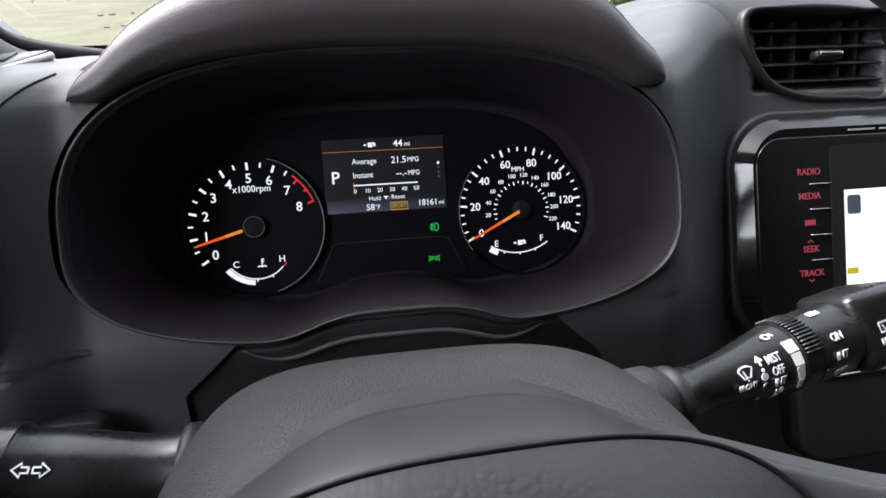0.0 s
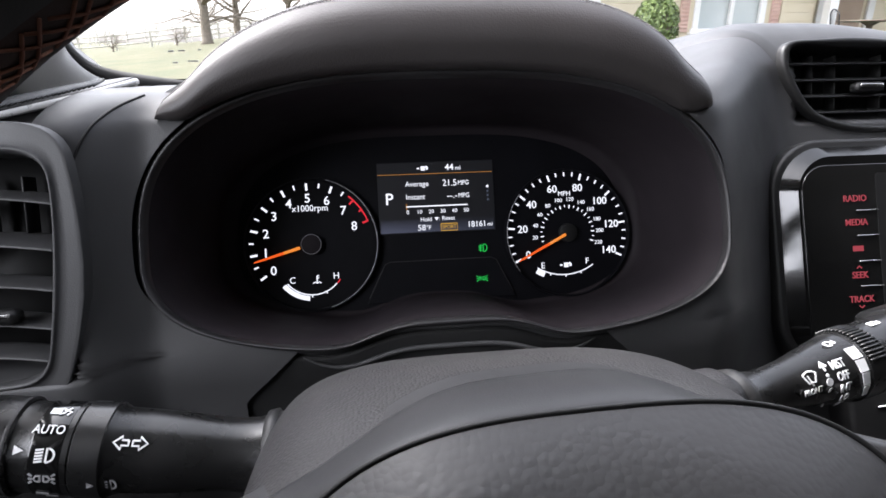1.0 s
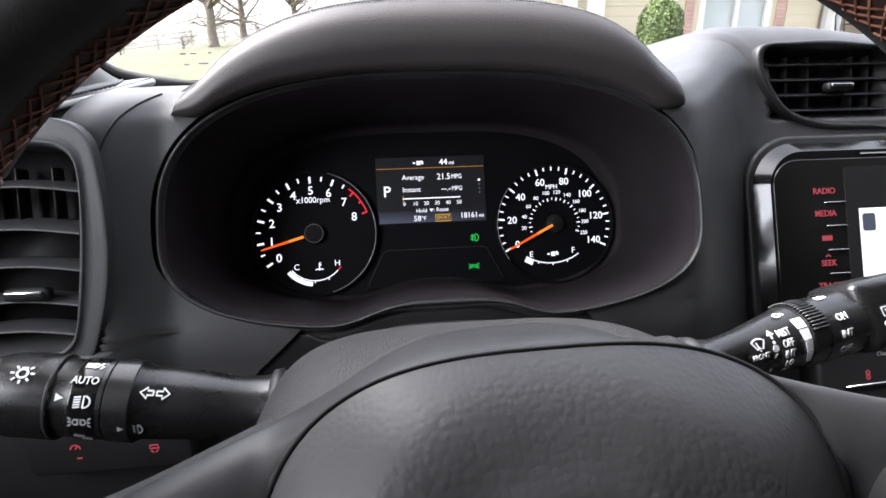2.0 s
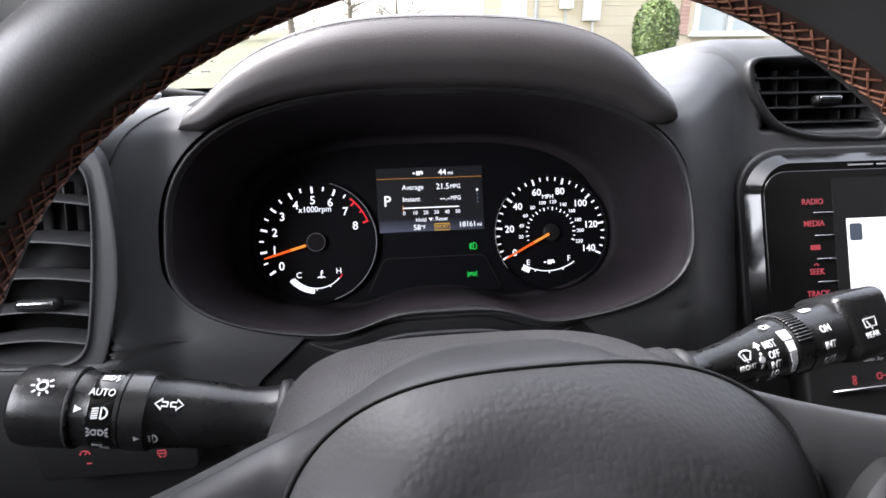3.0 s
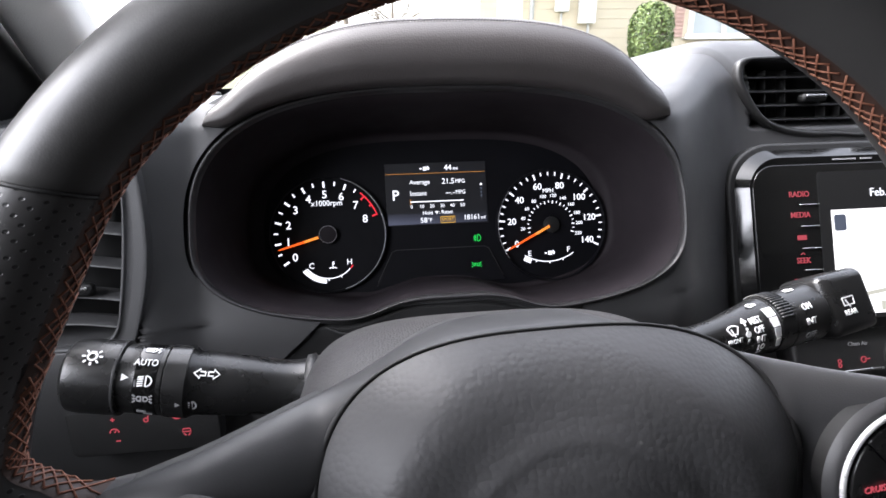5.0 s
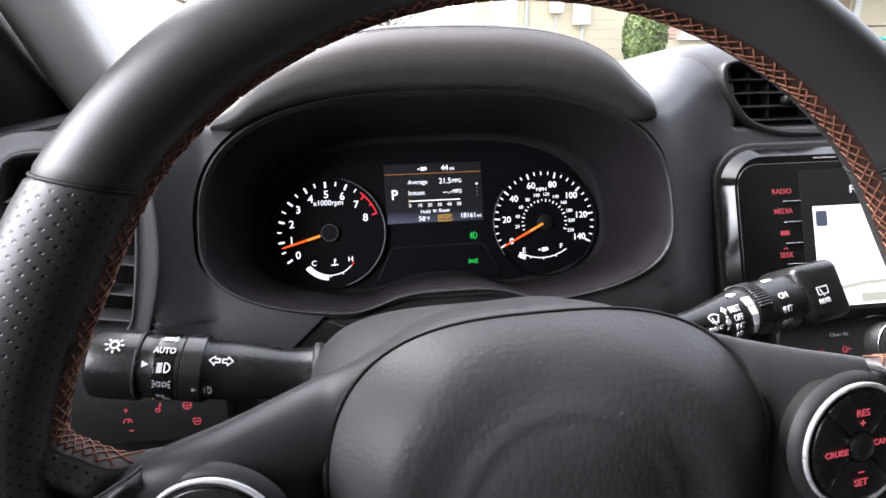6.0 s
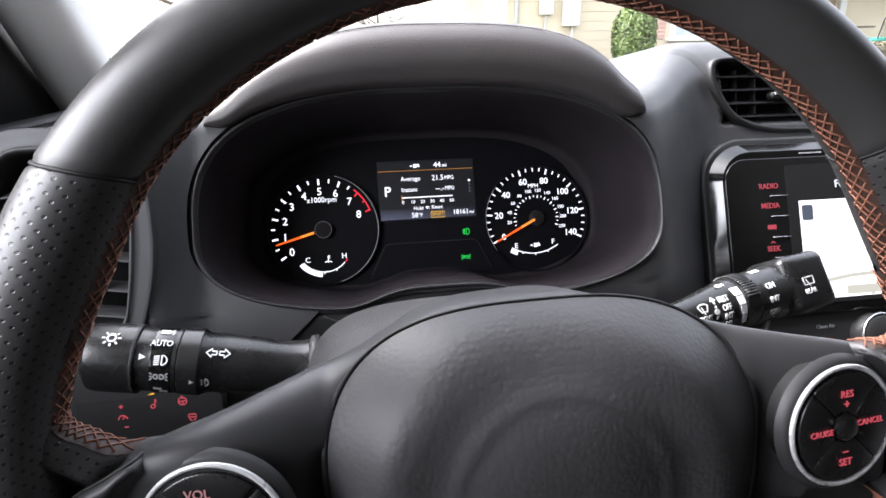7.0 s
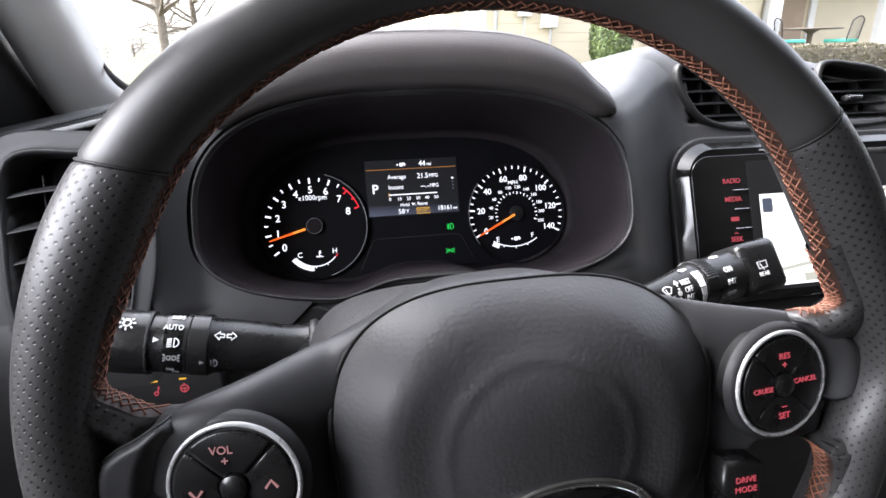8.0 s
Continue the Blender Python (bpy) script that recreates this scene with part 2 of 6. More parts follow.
def tube(pts, r, n=10, caps=True, bm=None):
    """A round bar along the points; r is one radius or one for each point."""
    bm = bm or bmesh.new()
    pts = [Vector(p) for p in pts]
    rs = r if isinstance(r, (list, tuple)) else [r] * len(pts)
    rings, side = [], None
    for i, p in enumerate(pts):
        d = (pts[min(i + 1, len(pts) - 1)] - pts[max(i - 1, 0)]).normalized()
        if side is None:
            side = d.orthogonal().normalized()
        side = (side - d * side.dot(d)).normalized()
        up = d.cross(side)
        rings.append([bm.verts.new(p + rs[i] * (math.cos(k * math.tau / n) * side + math.sin(k * math.tau / n) * up)) for k in range(n)])
    for a, b in zip(rings, rings[1:]):
        for k in range(n):
            bm.faces.new((a[k], a[(k + 1) % n], b[(k + 1) % n], b[k]))
    if caps:
        bm.faces.new(rings[0][::-1])
        bm.faces.new(rings[-1])
    return bm


def lathe(profile, n=32, bm=None, m=None):
    """Turns (radius, height) pairs about z."""
    bm = bm or bmesh.new()
    rings = []
    for r, h in profile:
        rings.append([bm.verts.new((r * math.cos(k * math.tau / n), r * math.sin(k * math.tau / n), h)) for k in range(n)] if r > 1e-6 else [bm.verts.new((0, 0, h))])
    for a, b in zip(rings, rings[1:]):
        for k in range(n):
            q = [a[k % len(a)], a[(k + 1) % len(a)], b[(k + 1) % len(b)], b[k % len(b)]]
            q = list(dict.fromkeys(q))
            if len(q) > 2:
                bm.faces.new(q)
    if m is not None:
        bmesh.ops.transform(bm, matrix=m, verts=bm.verts[:])
    return bm


def plate(outline, z0, z1, bevel=0.0, seg=2, bm=None):
    """A flat piece with the given outline, from z0 up to z1, its top edge rounded."""
    bm = bm or bmesh.new()
    top = [bm.verts.new((x, y, z1)) for x, y in outline]
    bot = [bm.verts.new((x, y, z0)) for x, y in outline]
    f = bm.faces.new(top)
    bm.faces.new(bot[::-1])
    n = len(outline)
    for i in range(n):
        bm.faces.new((bot[i], bot[(i + 1) % n], top[(i + 1) % n], top[i]))
    bm.normal_update()
    if f.normal.z < 0:
        bmesh.ops.reverse_faces(bm, faces=bm.faces[:])
    if bevel:
        bmesh.ops.bevel(bm, geom=list(f.edges), offset=bevel, segments=seg, affect="EDGES", profile=0.5)
    return bm


def stroke(lines, w, h=0.0003, bm=None):
    """Flat marks of width w along polylines in the xy plane, h thick."""
    bm = bm or bmesh.new()
    for line in lines:
        pts = [Vector((p[0], p[1], 0)) for p in line]
        sides = []
        for i, p in enumerate(pts):
            d = pts[min(i + 1, len(pts) - 1)] - pts[max(i - 1, 0)]
            nrm = Vector((-d.y, d.x, 0)).normalized() * (w / 2)
            sides.append([bm.verts.new(p + nrm + Vector((0, 0, h))), bm.verts.new(p - nrm + Vector((0, 0, h))), bm.verts.new(p - nrm), bm.verts.new(p + nrm)])
        for a, b in zip(sides, sides[1:]):
            for k in range(4):
                bm.faces.new((a[k], a[(k + 1) % 4], b[(k + 1) % 4], b[k]))
        bm.faces.new(sides[0][::-1])
        bm.faces.new(sides[-1])
    bmesh.ops.recalc_face_normals(bm, faces=bm.faces[:])
    return bm


def arc(cx, cy, r, a0, a1, n=24, ry=None):
    return [(cx + r * math.cos(radians(a0 + (a1 - a0) * i / n)), cy + (ry or r) * math.sin(radians(a0 + (a1 - a0) * i / n))) for i in range(n + 1)]


def shift(lines, x, y, k=1.0):
    return [[(x + k * a, y + k * b) for a, b in line] for line in lines]


def text_bm(word, size, x=0.0, y=0.0, align="CENTER", turn=0.0, depth=0.0002, wide=1.0, bold=0.0):
    """Letters as solid geometry in the xy plane, standing on +z."""
    cu = bpy.data.curves.new("letters", "FONT")
    cu.body, cu.size, cu.align_x, cu.align_y = word, size, align, "CENTER"
    cu.extrude, cu.resolution_u, cu.offset = depth, 3, bold * size
    ob = bpy.data.objects.new("letters", cu)
    scene.collection.objects.link(ob)
    bpy.context.view_layer.update()
    me = bpy.data.meshes.new_from_object(ob.evaluated_get(bpy.context.evaluated_depsgraph_get()))
    bm = bmesh.new()
    bm.from_mesh(me)
    bpy.data.objects.remove(ob)
    bpy.data.curves.remove(cu)
    bpy.data.meshes.remove(me)
    for v in bm.verts:
        v.co.x *= wide
    bmesh.ops.transform(bm, matrix=Matrix.Translation((x, y, depth)) @ pose(0, 0, 0, 0, 0, turn), verts=bm.verts[:])
    return bm


def merge(*bms):
    out = bms[0]
    for b in bms[1:]:
        me = bpy.data.meshes.new("tmp")
        b.to_mesh(me)
        b.free()
        out.from_mesh(me)
        bpy.data.meshes.remove(me)
    return out


def moved(bm, m):
    bmesh.ops.transform(bm, matrix=m, verts=bm.verts[:])
    return bm


def wrapped(bm, r, a0=0.0):
    """Bends flat marks round a bar of radius r along x; a0: degrees by which they sit round it."""
    for v in bm.verts:
        a = v.co.y / r + radians(a0)
        v.co.y, v.co.z = (r + v.co.z) * math.sin(a), (r + v.co.z) * math.cos(a)
    return bm


def frame_of(origin, x, z):
    """A pose with its x along x and its z near z."""
    x = Vector(x).normalized()
    z = Vector(z)
    z = (z - x * z.dot(x)).normalized()
    y = z.cross(x)
    return Matrix(((x.x, y.x, z.x, origin[0]), (x.y, y.y, z.y, origin[1]), (x.z, y.z, z.z, origin[2]), (0, 0, 0, 1)))


# ---- dashboard ----
LEFT = [(1.02, 1.172), (0.85, 1.176), (0.65, 1.182), (0.50, 1.187), (0.41, 1.192), (0.365, 1.190), (0.342, 1.180), (0.332, 1.162),
        (0.322, 1.135), (0.312, 1.105), (0.302, 1.070), (0.292, 1.030), (0.300, 0.960), (0.330, 0.860), (0.360, 0.700), (0.420, 0.360)]
RIGHT = [(1.02, 1.160), (0.85, 1.185), (0.68, 1.207), (0.56, 1.221), (0.50, 1.226), (0.468, 1.219), (0.446, 1.200), (0.434, 1.178),
         (0.422, 1.150), (0.408, 1.115), (0.394, 1.070), (0.376, 1.020), (0.352, 0.950), (0.340, 0.860), (0.370, 0.700), (0.420, 0.360)]
LAST = len(LEFT) - 1


def dash(x, k):
    """The dashboard's skin at x, k stations along its profile from the windscreen down to the knees."""
    b = ss(0.165, 0.280, x)
    a, c = spline(LEFT, k / LAST), spline(RIGHT, k / LAST)
    y, z = a.x * (1 - b) + c.x * b, a.y * (1 - b) + c.y * b
    z -= 0.05 * ss(0.32, 0.68, x) * ss(1.17, 1.20, z)
    if 4 < k < 12.5:
        f = ss(4, 6, k) * ss(12.5, 11, k)
        y += 0.0125 * f * (ss(0.262, 0.192, x) if x > 0 else ss(0.210, 0.168, -x))
        y -= 0.012 * f * ss(-0.166, -0.200, x)
    end = ss(-0.20, -0.37, x)
    z -= 0.022 * ss(-0.212, -0.240, x) * ss(2.5, 4, k) * ss(8.5, 7, k)
    if y > 0.5:
        y = 0.5 + (y - 0.5) * max(0.05, (0.45 - 0.70 * (x - 0.4) ** 2) / 0.52)
    return Vector((x, y + 0.03 * ss(-0.29, -0.42, x) * ss(7, 4, k), z - 0.026 * end * ss(0.5, 3, k) * ss(8, 5.5, k)))


def recess(p):
    """Sinks the skin behind the air vents."""
    for x0, x1, z0, z1 in ((-0.282, -0.2045, 1.056, 1.168), (0.289, 0.396, 1.157, 1.206), (0.446, 0.522, 1.155, 1.200)):
        w = min(ss(x0 - 0.002, x0 + 0.004, p.x), ss(x1 + 0.002, x1 - 0.004, p.x), ss(z0 - 0.003, z0 + 0.004, p.z), ss(z1 + 0.003, z1 - 0.004, p.z))
        p.y += 0.05 * w
    return p


def dash_out(x, k, d):
    a = dash(x + 0.002, k) - dash(x - 0.002, k)
    b = dash(x, min(k + 0.02, LAST)) - dash(x, max(k - 0.02, 0))
    n = a.cross(b).normalized()
    if n.y > 0.3 or n.z < -0.6:
        n = -n
    return dash(x, k) + n * d


dashboard = thing("dashboard", Matrix.Identity(4), "dark grey soft plastic car dashboard with a stitched gauge visor", "dashboard")


def gauge_half(z, f=0.94):
    """Half the width of the gauge opening at height z."""
    v = (z - 1.11) / 0.939 - 0.002 + 0.003
    n, b = (2.75, 0.0974) if v > 0 else (2.9, 0.063)
    q = min((f * v if v > 0 else -v) / b, 1.0)
    return max(0.1745 * (1 - q ** n) ** (1 / n) + 0.0038, min(0.090 + 1.1 * max(0, 1.052 - z), 0.125))


def side_pt(sign, far):
    def fn(u, v):
        k = LAST * v
        x0 = 0.0020 + sign * gauge_half(dash(sign * 0.17, k).z, 0.965 if sign < 0 else 0.98)
        return recess(dash(x0 + (far - x0) * u, k))
    return fn


part("side_panel", grid(side_pt(-1, -0.44), 90, 240), M["dash"], dashboard)


def skin_at(x, z, lo=4.5, hi=12.0):
    """The skin's point at x and height z on its upright face."""
    for _ in range(24):
        mid = (lo + hi) / 2
        lo, hi = (mid, hi) if dash(x, mid).z > z else (lo, mid)
    return dash_out(x, lo, 0.0001)


CREASE = [(-0.2022, 1.072), (-0.2018, 1.080), (-0.2002, 1.110), (-0.1985, 1.140), (-0.1960, 1.162), (-0.1905, 1.176), (-0.1825, 1.185), (-0.1725, 1.190)]
part("panel_gap", tube([skin_at(*spline(CREASE, i / 60)) for i in range(61)], 0.0008, 6), M["black"], dashboard)
part("centre_panel", grid(side_pt(1, 0.86), 190, 240), M["dash"], dashboard)
part("top_panel", grid(lambda u, v: dash(-0.13 + 0.26 * u, 3.9 * v), 24, 30), M["dash"], dashboard)


def knee_top(x):
    """Where the skin meets the gauge surround's lower edge at x."""
    y = -0.063 * (1 - min(abs(x) / 0.1745, 1) ** 2.9) ** (1 / 2.9) + 0.014 * math.exp(-(x / 0.055) ** 4) - 0.007
    z, lo, hi = 1.08 + 0.938 * y + 0.0305, 8.0, 11.5
    for _ in range(24):
        mid = (lo + hi) / 2
        lo, hi = (mid, hi) if dash(x, mid).z > z else (lo, mid)
    return lo


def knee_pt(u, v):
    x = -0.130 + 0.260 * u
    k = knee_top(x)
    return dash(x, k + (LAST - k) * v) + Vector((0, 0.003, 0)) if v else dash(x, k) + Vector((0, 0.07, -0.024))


# Dead black instead of dash plastic: the shade under the gauges is painted in.
part("shaded_knee_panel", grid(knee_pt, 60, 60), M["black"], dashboard)
part("knee_moulding", tube([dash_out(-0.088 + 0.176 * i / 60, knee_top(-0.088 + 0.176 * i / 60) + 0.05 + 0.24 * (1 - (i / 30 - 1) ** 4), 0.0006) for i in range(61)], [0.0003 + 0.0013 * (1 - (i / 30 - 1) ** 6) for i in range(61)], 8), M["dash"], dashboard)


def pad_edge(k):
    return spline([(0.215, 0), (0.217, 0), (0.220, 0), (0.226, 0), (0.238, 0), (0.256, 0), (0.271, 0), (0.281, 0), (0.290, 0)], k / 8).x


def pad_pt(u, v):
    k = 7.7 * v
    x0 = pad_edge(k)
    x = x0 + (0.86 - x0) * u ** 1.3
    d = 0.0038 * min(1, (u ** 1.3 * 60)) ** 0.5 * min(1, (1 - v) * 14) - 0.0012
    return recess(dash_out(x, k, d))


part("top_pad", grid(pad_pt, 160, 140), M["dash"], dashboard)

part("backing", box(0.125, 0.008, 0.215, 0.002, 1, (0.2225, 0.462, 1.0775)), M["dash"], dashboard)

# the visor over the gauges: an eyebrow of stitched leatherette
VX, VA = 0.003, 0.165


def visor_pt(u, v):
    s = math.sin((u - 0.5) * math.pi)
    x = VX + VA * s
    q = min(abs(x) / 0.1765, 1.0)
    w = ss(0.8, 1.0, abs(s))
    zl = (1.1110 + 0.0905 * (1 - q ** 2.75) ** (1 / 2.75)) * (1 - w) + (1.177 if s > 0 else 1.1785) * w
    e = max(0.0, 1 - abs(s) ** 5) ** 0.45 if s > 0 else max(0.0, 1 - abs(s) ** 2.4) ** 0.52
    zc = zl + 0.0455 * e
    y = 0.334 + 0.014 * (1 - s * s)
    prof = [(0.095, -0.35), (0.024, -0.02), (0.011, 0.0), (0.003, 0.07), (-0.001, 0.20), (-0.003, 0.42), (0.002, 0.74), (0.014, 0.94), (0.030, 1.0), (0.055, 0.985), (0.11, 0.90), (0.22, 0.30), (0.36, -0.5)]
    p = spline(prof, v)
    back = ss(0.04, 0.30, p.x)
    return Vector((x * (1 - 0.03 * back), y + 0.018 * (1 - e) + p.x * (0.45 + 0.55 * e), zl + (zc - zl) * p.y - 0.006 * back))


visor = part("visor", grid(visor_pt, 96, 60), M["visor"], dashboard, "dark leatherette visor with a stitched top edge")


def visor_stitches():
    bm = bmesh.new()
    n = 210
    for i in range(n):
        u = 0.06 + 0.88 * i / n
        for v, w in ((0.574, 0.0), (0.597, 0.5)):
            a, b = visor_pt(u + w * 0.88 / n, v), visor_pt(u + (w + 0.62) * 0.88 / n, v)
            up = Vector((0, -0.75, 0.65)) * 0.0003
            tube([a + up * 0.4, (a + b) / 2 + up * 1.6, b + up * 0.4], 0.00026, 5, bm=bm)
    return bm


part("stitching", visor_stitches(), M["grey_thread"], visor, "fine grey thread")
part("seam", tube([visor_pt(0.05 + 0.9 * i / 90, 0.585) + Vector((0, 0, -0.0001)) for i in range(91)], 0.0005, 6), M["black"], visor)

# defroster strip and tweeter on the left end
tweeter = thing("tweeter", pose(-0.300, 0.412, 1.1725, 4, -10.5, 10), "black ribbed tweeter cover with a chrome edge on the dashboard", "speaker")
part("body", plate(arc(0, 0, 0.105, 0, 360, 48, 0.036), -0.03, 0.006, 0.004, 3), M["vent"], tweeter)
for i in range(60):
    x = -0.082 + 0.0028 * i
    w = 0.028 * (1 - (x / 0.1) ** 2) ** 0.5
    part("rib", box(0.0010, 2 * w, 0.002, 0.0003, 1, (x, 0.002, 0.0066)), M["vent"], tweeter)
part("chrome_edge", tube([(a, b, 0.0032) for a, b in arc(0, 0, 0.1080, 190, 352, 40, 0.0390)], 0.0022, 8), M["silver"], tweeter)
part("shadow_gap", plate(arc(0, -0.004, 0.103, 0, 360, 48, 0.038), -0.016, -0.004), M["black"], tweeter)

# ---- instrument cluster ----
CM = pose(0, 0.412, 1.08, 90 - 20.26)
cluster = thing("instrument_cluster", CM, "lit black instrument cluster with tachometer, speedometer and trip screen", "gauge")


GX = 0.0020


def rim_of(a, grow=0.0):
    """The outline of the gauge opening at angle a: two lobes below, one arch above."""
    c, s = math.cos(a), math.sin(a)
    n, b = (2.75, 0.0974) if s > 0 else (2.9, 0.063)
    x = 0.1745 * math.copysign(abs(c) ** (2 / n), c)
    y = b * math.copysign(abs(s) ** (2 / n), s)
    if s < 0:
        y += 0.014 * math.exp(-(x / 0.055) ** 4)
    r = math.hypot(x, y)
    grow *= 1 + (0.2 * c * c * ss(0.02, 0.05, grow))
    k = 1 + grow / max(r, 0.03)
    return Vector((x * k + GX, y * k - 0.003, 0))


def funnel(rows, n=400):
    def fn(u, v):
        g, sc, h = spline(rows, v)
        p = rim_of(u * math.tau, g)
        return Vector((GX + (p.x - GX) * sc, (p.y + 0.003) * sc - 0.003, h))
    return grid(fn, n, 5 * (len(rows) - 1), close_u=True)


part("shroud", funnel([(-0.0012, 1.0, 0.0878), (-0.004, 0.985, 0.075), (-0.006, 0.965, 0.045), (-0.006, 0.94, 0.018), (-0.006, 0.92, 0.0045), (-0.006, 0.86, 0.0006)]), M["shroud"], cluster)
part("lip", funnel([(-0.0018, 1.0, 0.0862), (-0.0010, 1.0, 0.0908), (0.0007, 1.0, 0.0926), (0.0025, 1.0, 0.0908), (0.0036, 1.0, 0.0845)], 400), M["lip"], cluster)
part("collar", funnel([(0.0028, 1.0, 0.0880), (0.006, 1.0, 0.085), (0.009, 1.0, 0.070), (0.011, 1.0, 0.035), (0.011, 1.0, 0.005)]), M["dash"], cluster)


def gap_pt(u, v):
    p = rim_of(math.tau * u, 0.0034 + 0.031 * v)
    return Vector((p.x, p.y, 0.0862 - (0.014 + 0.034 * ss(0.13, 0.20, p.x)) * v ** 0.6))


part("gap_filler", grid(gap_pt, 400, 8, close_u=True), M["dash"], cluster)
part("back_plate", plate([tuple(rim_of(i / 96 * math.tau, -0.004).xy) for i in range(96)], -0.006, 0.0), M["face"], cluster, smooth=False)

TX, TY, SX, SY, DR, SR = -0.0903, -0.0015, 0.1026, -0.0022, 0.0447, 0.0464


def ring(cx, cy, r, w, h, n=72, a0=0, a1=360):
    return tube([(x, y, h) for x, y in arc(cx, cy, r, a0, a1, n)], w, 8, caps=a1 - a0 < 360)


def dial(name, cx, cy):
    d = part(name, moved(lathe([(0.0, 0.0012), (0.0472, 0.0012), (0.0478, 0.0050), (0.0488, 0.0050), (0.0494, 0.0004)], 72), Matrix.Translation((cx, cy, 0))), M["face"], cluster)
    return sharp(d)


def ticks(cx, cy, r, a0, step, values, long, short, major, width, parent):
    for i in range(values):
        a = radians(a0 - step * i)
        l, w = (long, width) if i % major == 0 else (short, width * 0.72)
        p = [(cx + q * math.cos(a), cy + q * math.sin(a)) for q in (r, r - l)]
        part("tick", moved(stroke([p], w, 0.0003), Matrix.Translation((0, 0, 0.0014))), M["w"], parent, smooth=False)


H0 = 0.0014
tach = dial("tachometer", TX, TY)
part("bezel_ring", ring(TX, TY, 0.0479, 0.0004, 0.0050, a0=-75, a1=75), M["dim_print"], tach, "thin grey ring")
U8 = 24.06
ticks(TX, TY, DR, 213, U8 / 2, 14, 0.0052, 0.0034, 2, 0.0016, tach)
for i in range(9):
    a = radians(213 - U8 * i)
    part("numeral", moved(text_bm(str(i), 0.0092, TX + 0.0335 * math.cos(a), TY + 0.0335 * math.sin(a), bold=0.006), Matrix.Translation((0, 0, H0))), M["w"], tach, smooth=False)
part("unit", moved(text_bm("x1000rpm", 0.0066, TX, TY + 0.0262, wide=0.95), Matrix.Translation((0, 0, H0))), M["w"], tach, smooth=False)
redline = bmesh.new()
stroke([arc(TX, TY, DR - 0.0006, 213 - U8 * 6.75, 213 - U8 * 8, 20)], 0.0011, 0.0003, redline)
for k in (7, 7.5, 8):
    a = radians(213 - U8 * k)
    stroke([[(TX + q * math.cos(a), TY + q * math.sin(a)) for q in (DR, DR - (0.0048 if k != 7.5 else 0.003))]], 0.0014, 0.0003, redline)
part("red_zone", moved(redline, Matrix.Translation((0, 0, H0))), M["red"], tach, smooth=False)


def needle(cx, cy, a, r0, r1, parent):
    c, s = math.cos(radians(a)), math.sin(radians(a))
    mid = r0 + 0.35 * (r1 - r0)
    at = lambda q: Vector((cx + q * c, cy + q * s, 0.0052))  # noqa: E731
    n = part("needle", tube([at(mid), at(r1 - 0.003), at(r1)], [0.0010, 0.0007, 0.0004], 8), M["needle"], parent)
    part("root", tube([at(r0), at(mid)], [0.0011, 0.0010], 8), M["needle_hot"], n)


needle(TX, TY, 213 - U8 * 0.72, 0.0085, 0.0425, tach)
sharp(part("hub", moved(lathe([(0.0, 0.0062), (0.0060, 0.0062), (0.0069, 0.0058), (0.0072, 0.004), (0.0072, 0.001)], 40), Matrix.Translation((TX, TY, 0))), M["shroud"], tach))
part("hub_ring", ring(TX, TY, 0.0071, 0.00022, 0.0058, 40), M["dim_print"], tach)
part("temperature_arc", moved(stroke([arc(TX - 0.0005, TY - 0.0138, 0.0232, 218, 318, 40)] + [[(TX - 0.0005 + q * math.cos(radians(a)), TY - 0.0138 + q * math.sin(radians(a))) for q in (0.0232, 0.0250)] for a in (242, 268, 294)], 0.0008), Matrix.Translation((0, 0, H0))), M["w"], tach, smooth=False)
part("temperature_bar", moved(stroke([arc(TX - 0.0005, TY - 0.0138, 0.0258, 217, 264, 30)], 0.0034), Matrix.Translation((0, 0, H0))), M["w"], tach, smooth=False)
part("hot_mark", moved(stroke([arc(TX - 0.0005, TY - 0.0138, 0.0235, 319, 327, 6)], 0.0010), Matrix.Translation((0, 0, H0))), M["red"], tach, smooth=False)
for w, x, y in (("C", -0.0150, -0.0260), ("H", 0.0165, -0.0240)):
    part("letter", moved(text_bm(w, 0.0066, TX + x, TY + y), Matrix.Translation((0, 0, H0))), M["w"], tach, smooth=False)
part("coolant_icon", moved(stroke(shift([[(0, -2), (0, 3)], [(0, 3), (1.5, 3)], [(0, 1.4), (1.5, 1.4)], [(-3, -2.4), (-1.5, -1.6), (0, -2.4), (1.5, -1.6), (3, -2.4)]], TX + 0.0025, TY - 0.0262, 0.0010), 0.0008), Matrix.Translation((0, 0, H0))), M["w"], tach, smooth=False)

speedo = dial("speedometer", SX, SY)
part("bezel_ring", ring(SX, SY, 0.0479, 0.00028, 0.0050, a0=140, a1=215), M["dim_print"], speedo, "thin grey ring")
S0, SP = 206.7, 231.5 / 140
ticks(SX, SY, SR, S0, SP * 5, 29, 0.0050, 0.0030, 4, 0.0014, speedo)
for i in range(8):
    a = radians(S0 - SP * 20 * i)
    part("numeral", moved(text_bm(str(20 * i), 0.0080, SX + 0.0352 * math.cos(a), SY + 0.0352 * math.sin(a), bold=0.005), Matrix.Translation((0, 0, H0))), M["w"], speedo, smooth=False)
part("unit", moved(text_bm("MPH", 0.0050, SX - 0.0012, SY + 0.0300), Matrix.Translation((0, 0, H0))), M["w"], speedo, smooth=False)
KP = 231.5 / 225.3
ticks(SX, SY, 0.0213, S0, KP * 10, 23, 0.0026, 0.0017, 2, 0.0009, speedo)
